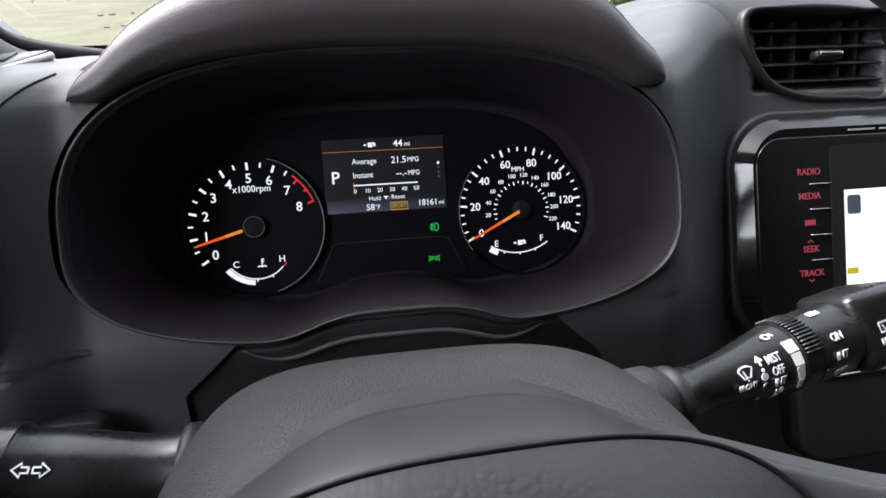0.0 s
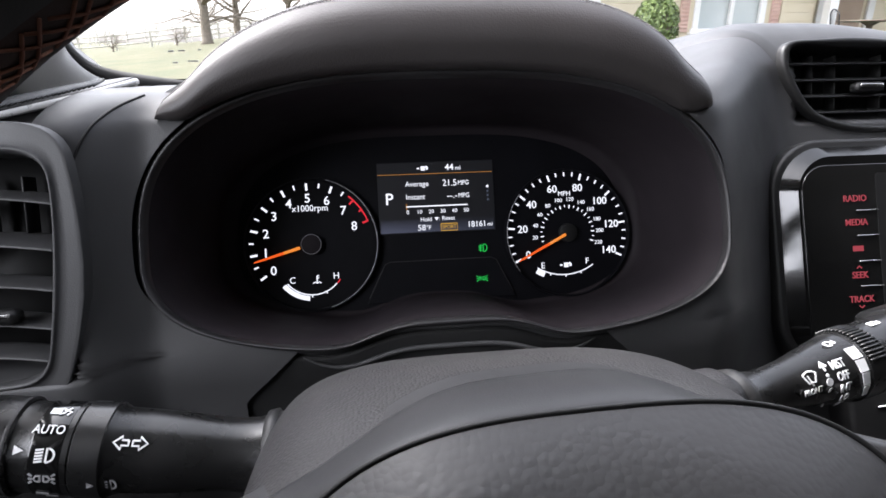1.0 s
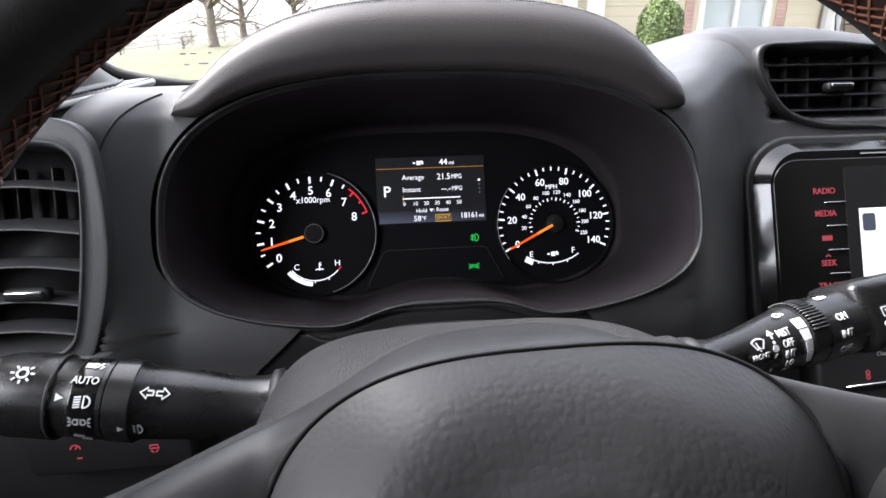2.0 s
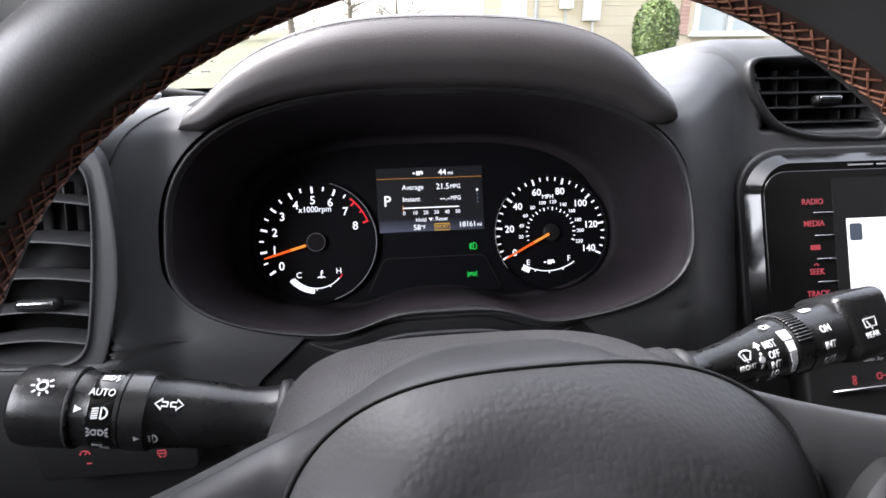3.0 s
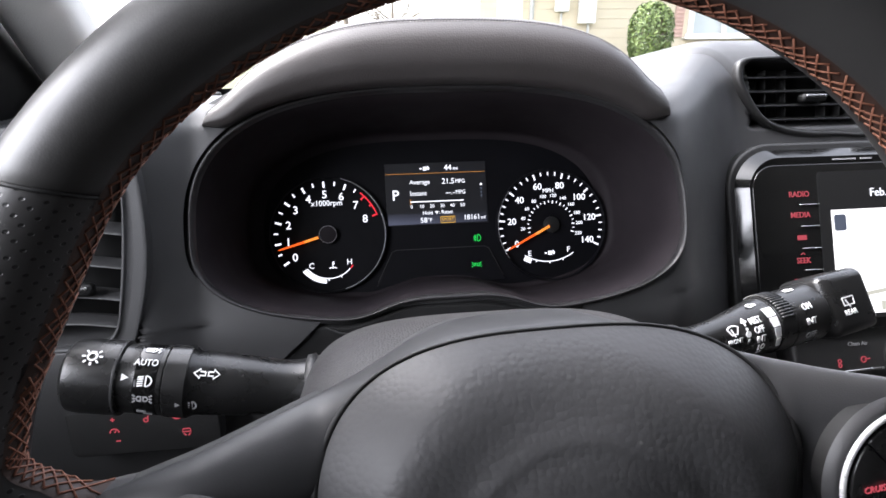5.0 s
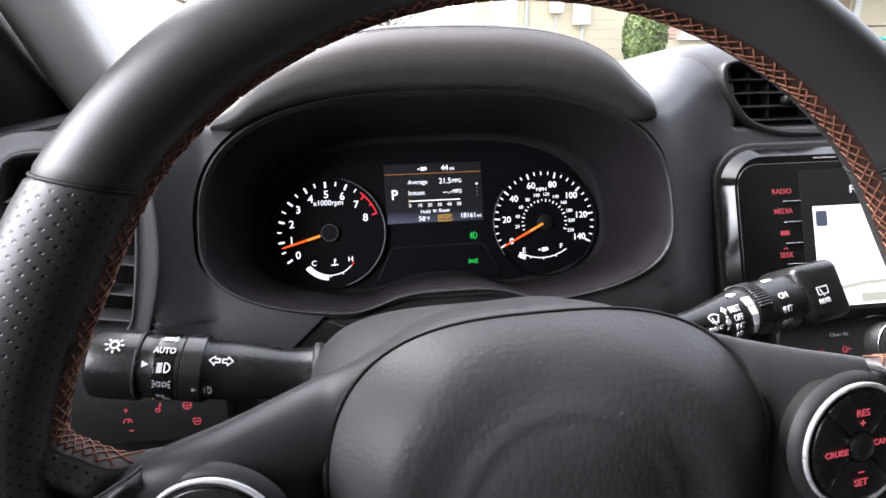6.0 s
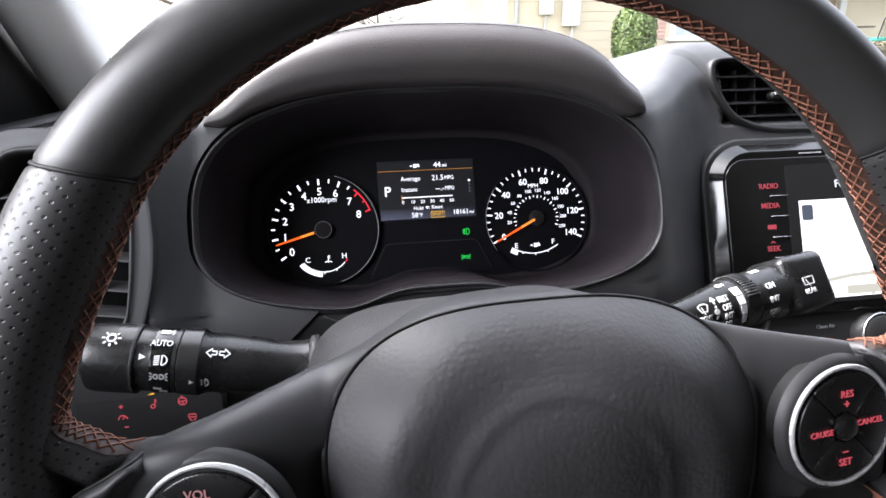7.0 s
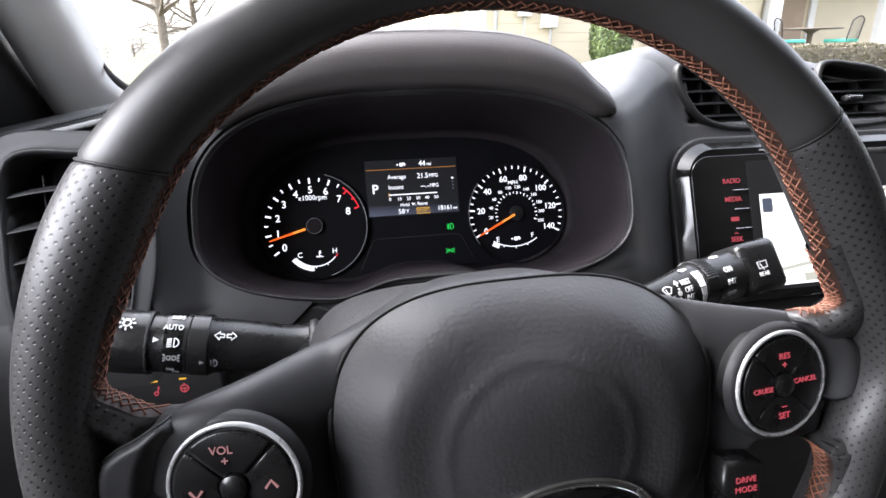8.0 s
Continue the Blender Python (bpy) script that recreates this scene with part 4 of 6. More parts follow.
volume = pod(*PODS[-1], 0.0150, -6, "button_pod", [("VOL", 0.0044, -0.003, 0.0148), ("+", 0.0050, -0.002, 0.0105)], "pale_pink")
for pts in ([(0.0115, -0.0015), (0.0138, 0.0015), (0.0161, -0.0015)], [(-0.0161, 0.0000), (-0.0138, -0.003), (-0.0115, 0.0000)]):
    part("chevron", moved(stroke([pts], 0.0010), Matrix.Translation((0, 0, 0.0019))), M["pale_pink"], volume, smooth=False)
pod(*PODS[1], 0.0150, 6, "button_pod", [("RES", 0.0038, 0.0, 0.0130), ("+", 0.0048, 0.0, 0.0090), ("CANCEL", 0.0032, 0.0112, 0.0008), ("CRUISE", 0.0032, -0.0112, -0.001), ("SET", 0.0039, 0.0, -0.0138), ("–", 0.0048, 0.0, -0.0095)], "pink", 0.7)
mode = part("mode_button", plate([(-0.1560, -0.038), (-0.1330, -0.034), (-0.1315, -0.020), (-0.1400, -0.0135), (-0.1530, -0.0165), (-0.1575, -0.024)], 0.006, 0.0190, 0.003, 3), M["stalk"], wheel)
part("label_text", moved(text_bm("MODE", 0.0062, -0.1440, -0.0285), Matrix.Translation((0, 0, 0.0193))), M["pink"], mode, smooth=False)
drive = part("drive_button", plate([(0.0885, -0.059), (0.1065, -0.059), (0.1085, -0.039), (0.0905, -0.037)], 0.006, 0.0190, 0.002, 2), M["stalk"], wheel)
part("label_text", moved(merge(text_bm("DRIVE", 0.0037, 0.0995, -0.0452), text_bm("MODE", 0.0037, 0.0995, -0.0496)), Matrix.Translation((0, 0, 0.0193))), M["pink"], drive, smooth=False)

# ---- steering column ----
column = thing("steering_column", Matrix.Identity(4), "grained dark grey steering column cover behind the wheel", "steering column")


def cover_pt(u, v):
    a = math.pi * (1.2 * u - 0.1)
    y = 0.122 + 0.178 * v
    c, q = math.cos(a), math.sin(a)
    x = 0.003 + 0.090 * math.copysign(abs(c) ** 0.6, c)
    top = 1.0985 - 0.5 * (y - 0.21) - 3.2 * (y - 0.21) ** 2
    return Vector((x, y, top - 0.05 + 0.05 * math.copysign(abs(q) ** 0.6, q)))


part("upper_cover", grid(cover_pt, 60, 30), M["cover"], column)
part("lower_cover", grid(lambda u, v: Vector((0.006 + 0.085 * math.cos(math.pi * u), 0.12 + 0.21 * v, 1.085 - 0.095 * v - 0.10 * math.sin(math.pi * u))), 40, 12), M["cover"], column)
LS0, LS1 = Vector((-0.0800, 0.1930, 1.0702)), Vector((-0.1905, 0.1915, 1.0894))
RS0, RS1 = Vector((0.0985, 0.1933, 1.0762)), Vector((0.2165, 0.2209, 1.0838))
for p, d, k in ((LS0, LS1 - LS0, 1.28), (RS0, RS1 - RS0, 1.0)):
    m = frame_of(p, (0, 0, 1), d)
    part("flange", moved(lathe([(0.0150 * k, -0.020), (0.0165 * k, -0.012), (0.0160 * k, -0.005), (0.0146 * k, -0.0035)], 32), m), M["cover"], column, "grey flange round the stalk")
    part("stalk_boot", moved(lathe([(0.0140 * k, -0.006), (0.0143 * k, -0.002), (0.0126 * k, -0.0005), (0.0126 * k, 0.0010), (0.0140 * k, 0.0020), (0.0136 * k, 0.0055), (0.0120 * k, 0.0065)], 32), m), M["vent"], column)

# ---- stalks ----
LM = frame_of(LS1, LS0 - LS1, (0.0, -0.86, 0.50))
lstalk = thing("light_stalk", LM, "black lighting stalk with white symbols behind the wheel", "control stalk")
L = (LS0 - LS1).length


def bar(profile, n=36):
    return moved(lathe(profile, n), Matrix(((0, 0, 1, 0), (1, 0, 0, 0), (0, 1, 0, 0), (0, 0, 0, 1))))


sharp(part("arm", bar([(0.0162, 0.052), (0.0158, 0.0535), (0.0150, 0.0548), (0.0147, 0.066), (0.0140, 0.078), (0.0132, 0.088), (0.0130, 0.094), (0.0138, 0.101), (0.0158, 0.107), (0.0166, 0.110)]), M["stalk"], lstalk))
sharp(part("end_knob", bar([(0.0, 0.0), (0.0140, 0.0003), (0.0158, 0.0020), (0.0166, 0.006), (0.0169, 0.022), (0.0169, 0.0232), (0.0158, 0.0238)]), M["stalk"], lstalk, "turning end knob"))
part("end_ring", bar([(0.0168, 0.0218), (0.0171, 0.0225), (0.0168, 0.0232)]), M["satin"], lstalk)
sharp(part("sleeve", bar([(0.0155, 0.0238), (0.0155, 0.0295), (0.0160, 0.0310), (0.0160, 0.0420), (0.0156, 0.0423), (0.0165, 0.0430), (0.0167, 0.0520), (0.0162, 0.0524)]), M["stalk"], lstalk))
part("symbol_band", bar([(0.01605, 0.0306), (0.01615, 0.0310), (0.01615, 0.0398), (0.01605, 0.0402)]), M["gloss"], lstalk)


def lmark(name, bm, a0=0.0, r=0.0163, mat="print"):
    part(name, wrapped(bm, r, a0), M[mat], lstalk, smooth=False)


SUNMARK = [arc(0, 0, 1.5, 0, 360, 20)] + [[(2.3 * math.cos(radians(a)), 2.3 * math.sin(radians(a))), (3.5 * math.cos(radians(a)), 3.5 * math.sin(radians(a)))] for a in range(0, 360, 45) if a != 90] + [[(-0.9, 1.9), (0.9, 1.9)]]
lmark("lamp_symbol", stroke(shift(SUNMARK, 0.0125, 0.0095, 0.00120), 0.0008), 0, 0.0169)
lmark("auto_text", text_bm("AUTO", 0.0043, 0.0349, 0.0081, wide=0.82, bold=0.01))
HEAD = [arc(0.3, 0, 2.0, -90, 90, 10, 1.9) + [(0.3, -1.9)]] + [[(-0.6, y), (-2.6, y - 0.3)] for y in (1.6, 0.8, 0.0, -0.8, -1.6)]
lmark("beam_symbol", stroke(shift(HEAD, 0.0358, 0.0000, 0.00118), 0.00062))
SIDE = [[(-0.5, -1.0), (-0.5, 1.0), (-1.6, 0.9), (-2.2, 0), (-1.6, -0.9), (-0.5, -1.0)], [(0.5, -1.0), (0.5, 1.0), (1.6, 0.9), (2.2, 0), (1.6, -0.9), (0.5, -1.0)]] + [[(s * 2.6, k), (s * 3.6, 1.9 * k)] for s in (-1, 1) for k in (0.9, 0, -0.9)]
lmark("side_lamp_symbol", stroke(shift(SIDE, 0.0353, -0.0081, 0.00112), 0.0007), mat="dim_print")
lmark("flash_symbol", stroke(shift([[(-2, 0.8), (0, 0.8)], [(-2, 0), (0, 0)], [(-2, -0.8), (0, -0.8)], arc(0.4, 0, 1.4, -90, 90, 8, 1.1) + [(0.4, -1.1)], [(3.0, 1.5), (2.2, 0.2), (3.4, -0.2), (2.6, -1.5)]], 0.0350, 0.0155, 0.0012), 0.0008))
lmark("worn_text", stroke([[(0.0325, -0.0155), (0.0362, -0.0162)], [(0.0350, -0.0178), (0.0385, -0.0186)]], 0.0013), mat="dim_print")
ARROW = [[(0.6, 0.8), (2.6, 0.8), (2.6, 2.0), (5.0, 0), (2.6, -2.0), (2.6, -0.8), (0.6, -0.8), (0.6, 0.8)]]
lmark("turn_arrows", stroke(shift(ARROW + [[(-a, b) for a, b in ARROW[0]]], 0.0608, 0.0047, 0.00110), 0.0007), 0, 0.0150)
lmark("pointer", plate([(0.0258, 0.0026), (0.0258, -0.0004), (0.0288, 0.0011)], 0, 0.0003), 0, 0.0156, "print")
lmark("pointer", plate([(0.0490, -0.0092), (0.0490, -0.0114), (0.0512, -0.0103)], 0, 0.0003), 0, 0.0167, "dim_print")
lmark("fog_symbol", stroke(shift([arc(0.5, 0, 1.4, -90, 90, 8, 1.8) + [(0.5, -1.8), (0.5, 1.8)], [(-0.4, 1.2), (-2.0, 0.8)], [(-0.4, 0), (-2.0, 0)], [(-0.4, -1.2), (-2.0, -0.8)], [(-1.2, 2.0), (-1.2, -2.0)]], 0.0553, -0.0104, 0.00120), 0.0006), 0, 0.0151, "dim_print")

RM = frame_of(RS0, RS1 - RS0, (-0.10, -0.86, 0.50))
rstalk = thing("wiper_stalk", RM, "black wiper stalk with white printed words behind the wheel", "control stalk")
sharp(part("arm", bar([(0.0128, 0.0045), (0.0112, 0.009), (0.0098, 0.016), (0.0097, 0.024), (0.0106, 0.034), (0.0130, 0.048), (0.0146, 0.058), (0.0151, 0.0615), (0.0142, 0.0620)]), M["stalk"], rstalk))
sharp(part("ribbed_ring", bar([(0.0144, 0.0620), (0.0157, 0.0626), (0.0160, 0.0720), (0.0153, 0.0726)]), M["stalk"], rstalk))
for k in range(18):
    a = radians(8 + 6.0 * k)
    part("rib", box(0.0096, 0.0008, 0.0012, 0, 1, (0.0680, 0.0162 * math.sin(a), 0.0162 * math.cos(a)), pose(0, 0, 0, -math.degrees(a), 0, 0)), M["stalk"], rstalk)
sharp(part("sleeve", bar([(0.0153, 0.0726), (0.0160, 0.0734), (0.0164, 0.0960), (0.0158, 0.0968)]), M["stalk"], rstalk))
end = box(0.0345, 0.0355, 0.0320, 0.0058, 4, (0.1135, 0.0005, 0.0))
part("end_block", end, M["stalk"], rstalk, "squared end knob")


def rmark(name, bm, a0=0.0, r=0.0135, mat="print"):
    part(name, wrapped(bm, r, a0), M[mat], rstalk, smooth=False)


WIPE = [[(-2.6, 1.2), (-1.3, 1.9), (0, 2.1), (1.3, 1.9), (2.6, 1.2), (1.2, -1.4), (0, -1.1), (-1.2, -1.4), (-2.6, 1.2)], [(0.1, -2.2), (-0.9, 0.9)]]
rmark("wiper_symbol", stroke(shift(WIPE, 0.0348, 0.0018, 0.0014), 0.0007), 0, 0.0112)
rmark("front_text", text_bm("FRONT", 0.0036, 0.0344, -0.0036, wide=0.85), 0, 0.0112)
for i, w in enumerate(("MIST", "OFF", "INT", "LO", "HI")):
    rmark("word_text", text_bm(w, 0.0052, 0.0482 + 0.0004 * i, 0.0044 - 0.0051 * i, wide=0.72, bold=0.004), 0, 0.0138, "print" if i < 4 else "dim_print")
rmark("mist_arrow", stroke([[(0.0420, 0.0030), (0.0420, 0.0060)], [(0.0404, 0.0048), (0.0420, 0.0070), (0.0436, 0.0048)]], 0.0009), 0, 0.0126)
rmark("dot", plate(arc(0.0420, -0.0016, 0.0017, 0, 360, 14)[:-1], 0, 0.0003), 0, 0.0126)
rmark("dot", plate(arc(0.0420, 0.0012, 0.0008, 0, 360, 8)[:-1], 0, 0.0003), 0, 0.0126)
rmark("line", stroke([[(0.0422, -0.0042), (0.0428, -0.0160)]], 0.0012), 0, 0.0126)
for i in range(4):
    w = 0.0062 - 0.0010 * i
    y = 0.0070 - 0.0058 * i
    rmark("speed_wedge", plate([(0.0612 - w, y + 0.0026), (0.0612, y + 0.0026), (0.0612, y - 0.0026), (0.0618 - w, y - 0.0026)], 0, 0.0003), 0, 0.0152)
rmark("wash_symbol", stroke(shift([[(-2, 0.8), (-0.6, 1.6), (0.8, 1.6), (2.0, 0.8), (0.9, -1.0), (-0.9, -1.0), (-2, 0.8)], [(3, 1.5), (3.4, -0.6)]], 0.0530, 0.0140, 0.0010), 0.0008), 0, 0.0142)
for i, w in enumerate(("ON", "INT", "OFF")):
    rmark("word_text", text_bm(w, 0.0050, 0.0816, 0.0043 - 0.0081 * i, wide=0.85, bold=0.008), 0, 0.0165, "print" if i < 2 else "dim_print")
rmark("wash_symbol", stroke(shift([[(-2.2, 1.0), (1.6, 1.0), (1.9, -0.9), (-1.9, -0.9), (-2.2, 1.0)], [(0, -0.9), (-0.8, 0.8)], [(3.0, -1.0), (3.0, 1.0), (2.4, 0.4)]], 0.0815, 0.0178, 0.0011), 0.0008), 0, 0.0164)
part("rear_symbol", moved(stroke(shift([[(-2.6, 1.5), (2.6, 1.5), (2.3, -1.2), (-2.3, -1.2), (-2.6, 1.5)], [(0.2, -2.0), (-1.3, 0.8)]], 0.1110, 0.0008, 0.0016), 0.0007), Matrix.Translation((0, 0, 0.0160))), M["print"], rstalk, smooth=False)
part("rear_text", moved(text_bm("REAR", 0.0042, 0.1102, -0.0052, wide=0.9), Matrix.Translation((0, 0, 0.0160))), M["print"], rstalk, smooth=False)


# ---- air vents ----
def vent(name, m, outline, slats, vanes, tab, label, deep=0.030, bow=0.0, rows=None, skin="vent"):
    v = thing(name, m, label, "air vent", "dashboard air vents")
    n = len(outline)
    loop = []
    for i in range(n):
        for k in range(6):
            t = k / 6
            p = [Vector((*outline[(i + j) % n], 0)) for j in (-1, 0, 1, 2)]
            q = 0.5 * (2 * p[1] + (p[2] - p[0]) * t + (2 * p[0] - 5 * p[1] + 4 * p[2] - p[3]) * t * t + (3 * p[1] - p[0] - 3 * p[2] + p[3]) * t ** 3)
            loop.append(q)
    c = sum(loop, Vector()) / len(loop)

    def frame_fn(u, w):
        p = loop[int(round(u * len(loop))) % len(loop)]
        g, h = spline(rows or [(0.006, -0.004), (0.0055, 0.0015), (0.003, 0.0032), (0.0, 0.0022), (-0.0022, -0.004), (-0.003, -deep)], w)[:2]
        d = p - c
        return p + d.normalized() * g + Vector((0, 0, h))
    part("frame", grid(frame_fn, len(loop), 16, close_u=True), M[skin], v)
    x0, x1 = min(p.x for p in loop), max(p.x for p in loop)
    # Flat black sheet: the shaded depth behind the slats, put into colour.
    part("duct_shade", plate([(p.x, p.y) for p in loop], -deep - 0.002, -deep), M["black"], v)

    def span(y):
        xs = []
        for a, b in zip(loop, loop[1:] + loop[:1]):
            if (a.y - y) * (b.y - y) < 0:
                xs.append(a.x + (b.x - a.x) * (y - a.y) / (b.y - a.y))
        return (min(xs), max(xs)) if len(xs) > 1 else None
    for y, w in slats:
        s = span(y)
        if not s:
            continue
        def slat(u, q, s=s, y=y, w=w):
            x = s[0] + 0.001 + (s[1] - s[0] - 0.002) * u
            a = math.tau * q
            dz, dy = w * 0.5 * math.cos(a), 0.0014 * math.sin(a)
            return Vector((x, y + dy - 0.25 * dz + bow * (math.sin(math.pi * u) - 1), -0.010 + dz))
        part("slat", grid(slat, 14, 12, close_v=True), M[skin], v)
    for x, y0, y1 in vanes:
        part("vane", box(0.0012, y1 - y0, 0.012, 0.0004, 1, (x, (y0 + y1) / 2, -0.020)), M["vent"], v)
    tx, ty, tw = tab
    t = part("tab", box(tw, 0.0075, 0.010, 0.003, 3, (tx, ty, -0.001)), M["vent"], v)
    part("chrome_strip", box(tw * 0.82, 0.0026, 0.0016, 0.0007, 2, (tx, ty + 0.0008, 0.0042)), M["chrome"], t, "chrome strip")
    return v


VM = pose(0.340, 0.430, 1.178, 90 - 15)
vent("air_vent", VM, [(-0.058, 0.034), (-0.030, 0.035), (0.030, 0.033), (0.058, 0.031), (0.062, 0.0), (0.058, -0.029), (0.026, -0.029), (-0.012, -0.026), (-0.040, -0.016), (-0.057, 0.006), (-0.063, 0.022)],
     [(0.0225, 0.015), (0.010, 0.015), (-0.0025, 0.015), (-0.015, 0.015)], [(x, -0.02, 0.03) for x in (-0.03, -0.01, 0.03, 0.045)], (0.006, 0.002, 0.024), "black slatted air vent with a chrome tab above the screen")
vent("air_vent", pose(0.482, 0.430, 1.176, 90 - 15), [(-0.040, 0.032), (0.0, 0.029), (0.030, 0.022), (0.044, 0.004), (0.042, -0.022), (0.020, -0.027), (-0.020, -0.028), (-0.042, -0.027), (-0.044, 0.0)],
     [(0.018, 0.015), (0.007, 0.015), (-0.005, 0.015), (-0.016, 0.015)], [(x, -0.02, 0.02) for x in (-0.02, 0.015)], (-0.006, -0.002, 0.020), "black slatted air vent with a chrome tab above the screen")
LVM = pose(-0.2475, 0.301, 1.109, 90 - 15)
vent("air_vent", LVM, [(-0.031, 0.058), (0.012, 0.062), (0.038, 0.057), (0.0430, 0.032), (0.0370, -0.030), (0.030, -0.052), (0.010, -0.057), (-0.020, -0.056), (-0.036, -0.050), (-0.038, 0.0)],
     [(0.041, 0.018), (0.018, 0.024), (-0.004, 0.018), (-0.024, 0.018), (-0.041, 0.018)], [(x, 0.02, 0.05) for x in (-0.018, 0.002, 0.022)], (0.010, -0.0215, 0.024), "tall black slatted air vent with a chrome tab beside the cluster", bow=0.004, rows=[(0.0160, -0.006), (0.0150, 0.0002), (0.0138, 0.0010), (0.0040, 0.0012), (0.0022, 0.0028), (0.0004, 0.0020), (-0.001, -0.004), (-0.0015, -0.030)], skin="dash")
# ---- infotainment unit ----
IM = pose(0.4185, 0.3665, 1.083, 90 - 22)
info = thing("infotainment_unit", IM, "gloss black infotainment unit with a lit map screen and red buttons", "car stereo")


def rounded(x0, y0, x1, y1, r, n=8):
    return arc(x1 - r, y1 - r, r, 0, 90, n) + arc(x0 + r, y1 - r, r, 90, 180, n) + arc(x0 + r, y0 + r, r, 180, 270, n) + arc(x1 - r, y0 + r, r, 270, 360, n)


sharp(part("bezel", plate(rounded(-0.1660, -0.098, 0.1720, 0.0665, 0.038, 14), -0.030, 0.0, 0.0100, 1), M["gloss"], info, "gloss black surround"), 25)
part("seal", plate(rounded(-0.1700, -0.102, 0.1765, 0.0710, 0.041, 14), -0.040, -0.0085, 0.003, 3), M["vent"], info)
part("fascia", plate(rounded(-0.1540, -0.092, 0.1540, 0.0500, 0.020, 10), -0.004, 0.0012, 0.0008, 2), M["gloss"], info)
disp = part("display", plate(rounded(-0.0955, -0.0830, 0.0880, 0.0430, 0.003, 3), -0.002, 0.0016), M["map_dark"], info, "lit touch screen with a white map", smooth=False)
part("map", plate([(-0.0850, -0.0790), (0.0840, -0.0790), (0.0840, 0.0100), (-0.0850, 0.0100)], 0.0015, 0.0019), M["map"], disp, smooth=False)
part("map_road", moved(stroke([[(-0.085, -0.066), (-0.04, -0.060), (0.02, -0.058), (0.084, -0.064)], [(-0.02, -0.079), (0.01, -0.03), (0.06, 0.010)]], 0.0035), Matrix.Translation((0, 0, 0.0018))), M["map_road"], disp, smooth=False)
part("map_mark", plate([(-0.0845, -0.0520), (-0.0755, -0.0520), (-0.0755, -0.0475), (-0.0845, -0.0475)], 0.0018, 0.0022), M["map_yellow"], disp, smooth=False)
part("map_tile", plate(rounded(-0.0830, -0.0080, -0.0720, 0.0060, 0.002, 3), 0.0018, 0.0022), M["bar_blue"], disp, smooth=False)
part("map_bar", plate([(-0.0450, -0.0770), (-0.0080, -0.0770), (-0.0080, -0.0690), (-0.0450, -0.0690)], 0.0018, 0.0022), M["map_road"], disp, smooth=False)
part("side_mark", plate([(-0.0015, -0.0770), (0.0070, -0.0770), (0.0070, -0.0560), (-0.0015, -0.0560)], 0.0018, 0.0022), M["map_blue"], disp, smooth=False)
word("Feb.", 0.0098, -0.0400, 0.0235, "w", parent=disp, h=0.0019)
for i, w in enumerate(("RADIO", "MEDIA", None, "SEEK", "TRACK")):
    y = (0.0245, 0.0070, -0.0120, -0.0315, -0.0490)[i]
    if w:
        word(w, 0.0066, -0.1130, y, "pink" if i else "pink", parent=info, h=0.0013, wide=0.92, bold=0.012, name="button_text")
    else:
        part("button_text", moved(stroke([[(-0.1172, y), (-0.1088, y)]], 0.0040), Matrix.Translation((0, 0, 0.0012))), M["pink"], info, smooth=False)
    if i < 4:
        part("divider", box(0.0180, 0.0009, 0.0014, 0.0004, 1, (-0.1040, (0.0158, -0.0025, -0.0212, -0.0395)[i], 0.0016)), M["chrome"], info, "chrome divider")
part("chevron", moved(stroke([[(-0.1152, -0.0265), (-0.1132, -0.0248), (-0.1112, -0.0265)], [(-0.1152, -0.0535), (-0.1132, -0.0552), (-0.1112, -0.0535)]], 0.0008), Matrix.Translation((0, 0, 0.0012))), M["pink"], info, smooth=False)
part("maker_bar", moved(stroke([[(-0.0790, 0.0535), (-0.0570, 0.0535)], [(-0.0530, 0.0535), (-0.0420, 0.0535)]], 0.0013), Matrix.Translation((0, 0, 0.0003))), M["dim_print"], info, smooth=False)

# ---- climate panel ----
KM = pose(0.4185, 0.318, 0.955, 90 - 26)
climate = thing("climate_panel", KM, "black climate control panel with red symbols and a chrome knob", "car controls")
part("fascia", plate(rounded(-0.125, -0.055, 0.125, 0.050, 0.020, 8), -0.020, 0.002, 0.004, 3), M["vent"], climate)
part("lower_edge", tube([(-0.105, 0.0085, 0.003), (-0.06, 0.0105, 0.004), (0.06, 0.0105, 0.004), (0.105, 0.0085, 0.003)], 0.0010, 8), M["chrome"], climate)
word("Clean Air", 0.0048, -0.0660, 0.0320, "dim_print", parent=climate, h=0.0022)
part("fan_symbol", moved(stroke(shift([arc(0, 1.2, 1.0, 0, 360, 10), arc(0, -1.2, 1.0, 0, 360, 10)], -0.0845, 0.0165, 0.0015), 0.0009), Matrix.Translation((0, 0, 0.0021))), M["pink"], climate, smooth=False)
part("heat_symbol", moved(stroke(shift([arc(0, 0, 1.6, 30, 330, 12), [(0.4, 0), (4.0, 0.2)]], -0.0620, 0.0185, 0.0015), 0.0010), Matrix.Translation((0, 0, 0.0021))), M["pink"], climate, smooth=False)
knob = part("knob", moved(lathe([(0.0, 0.018), (0.017, 0.018), (0.0195, 0.016), (0.021, 0.002)], 40), Matrix.Translation((-0.022, 0.020, 0))), M["vent"], climate)
part("chrome_ring", ring(-0.022, 0.020, 0.0200, 0.0014, 0.0160, 48), M["chrome"], knob)

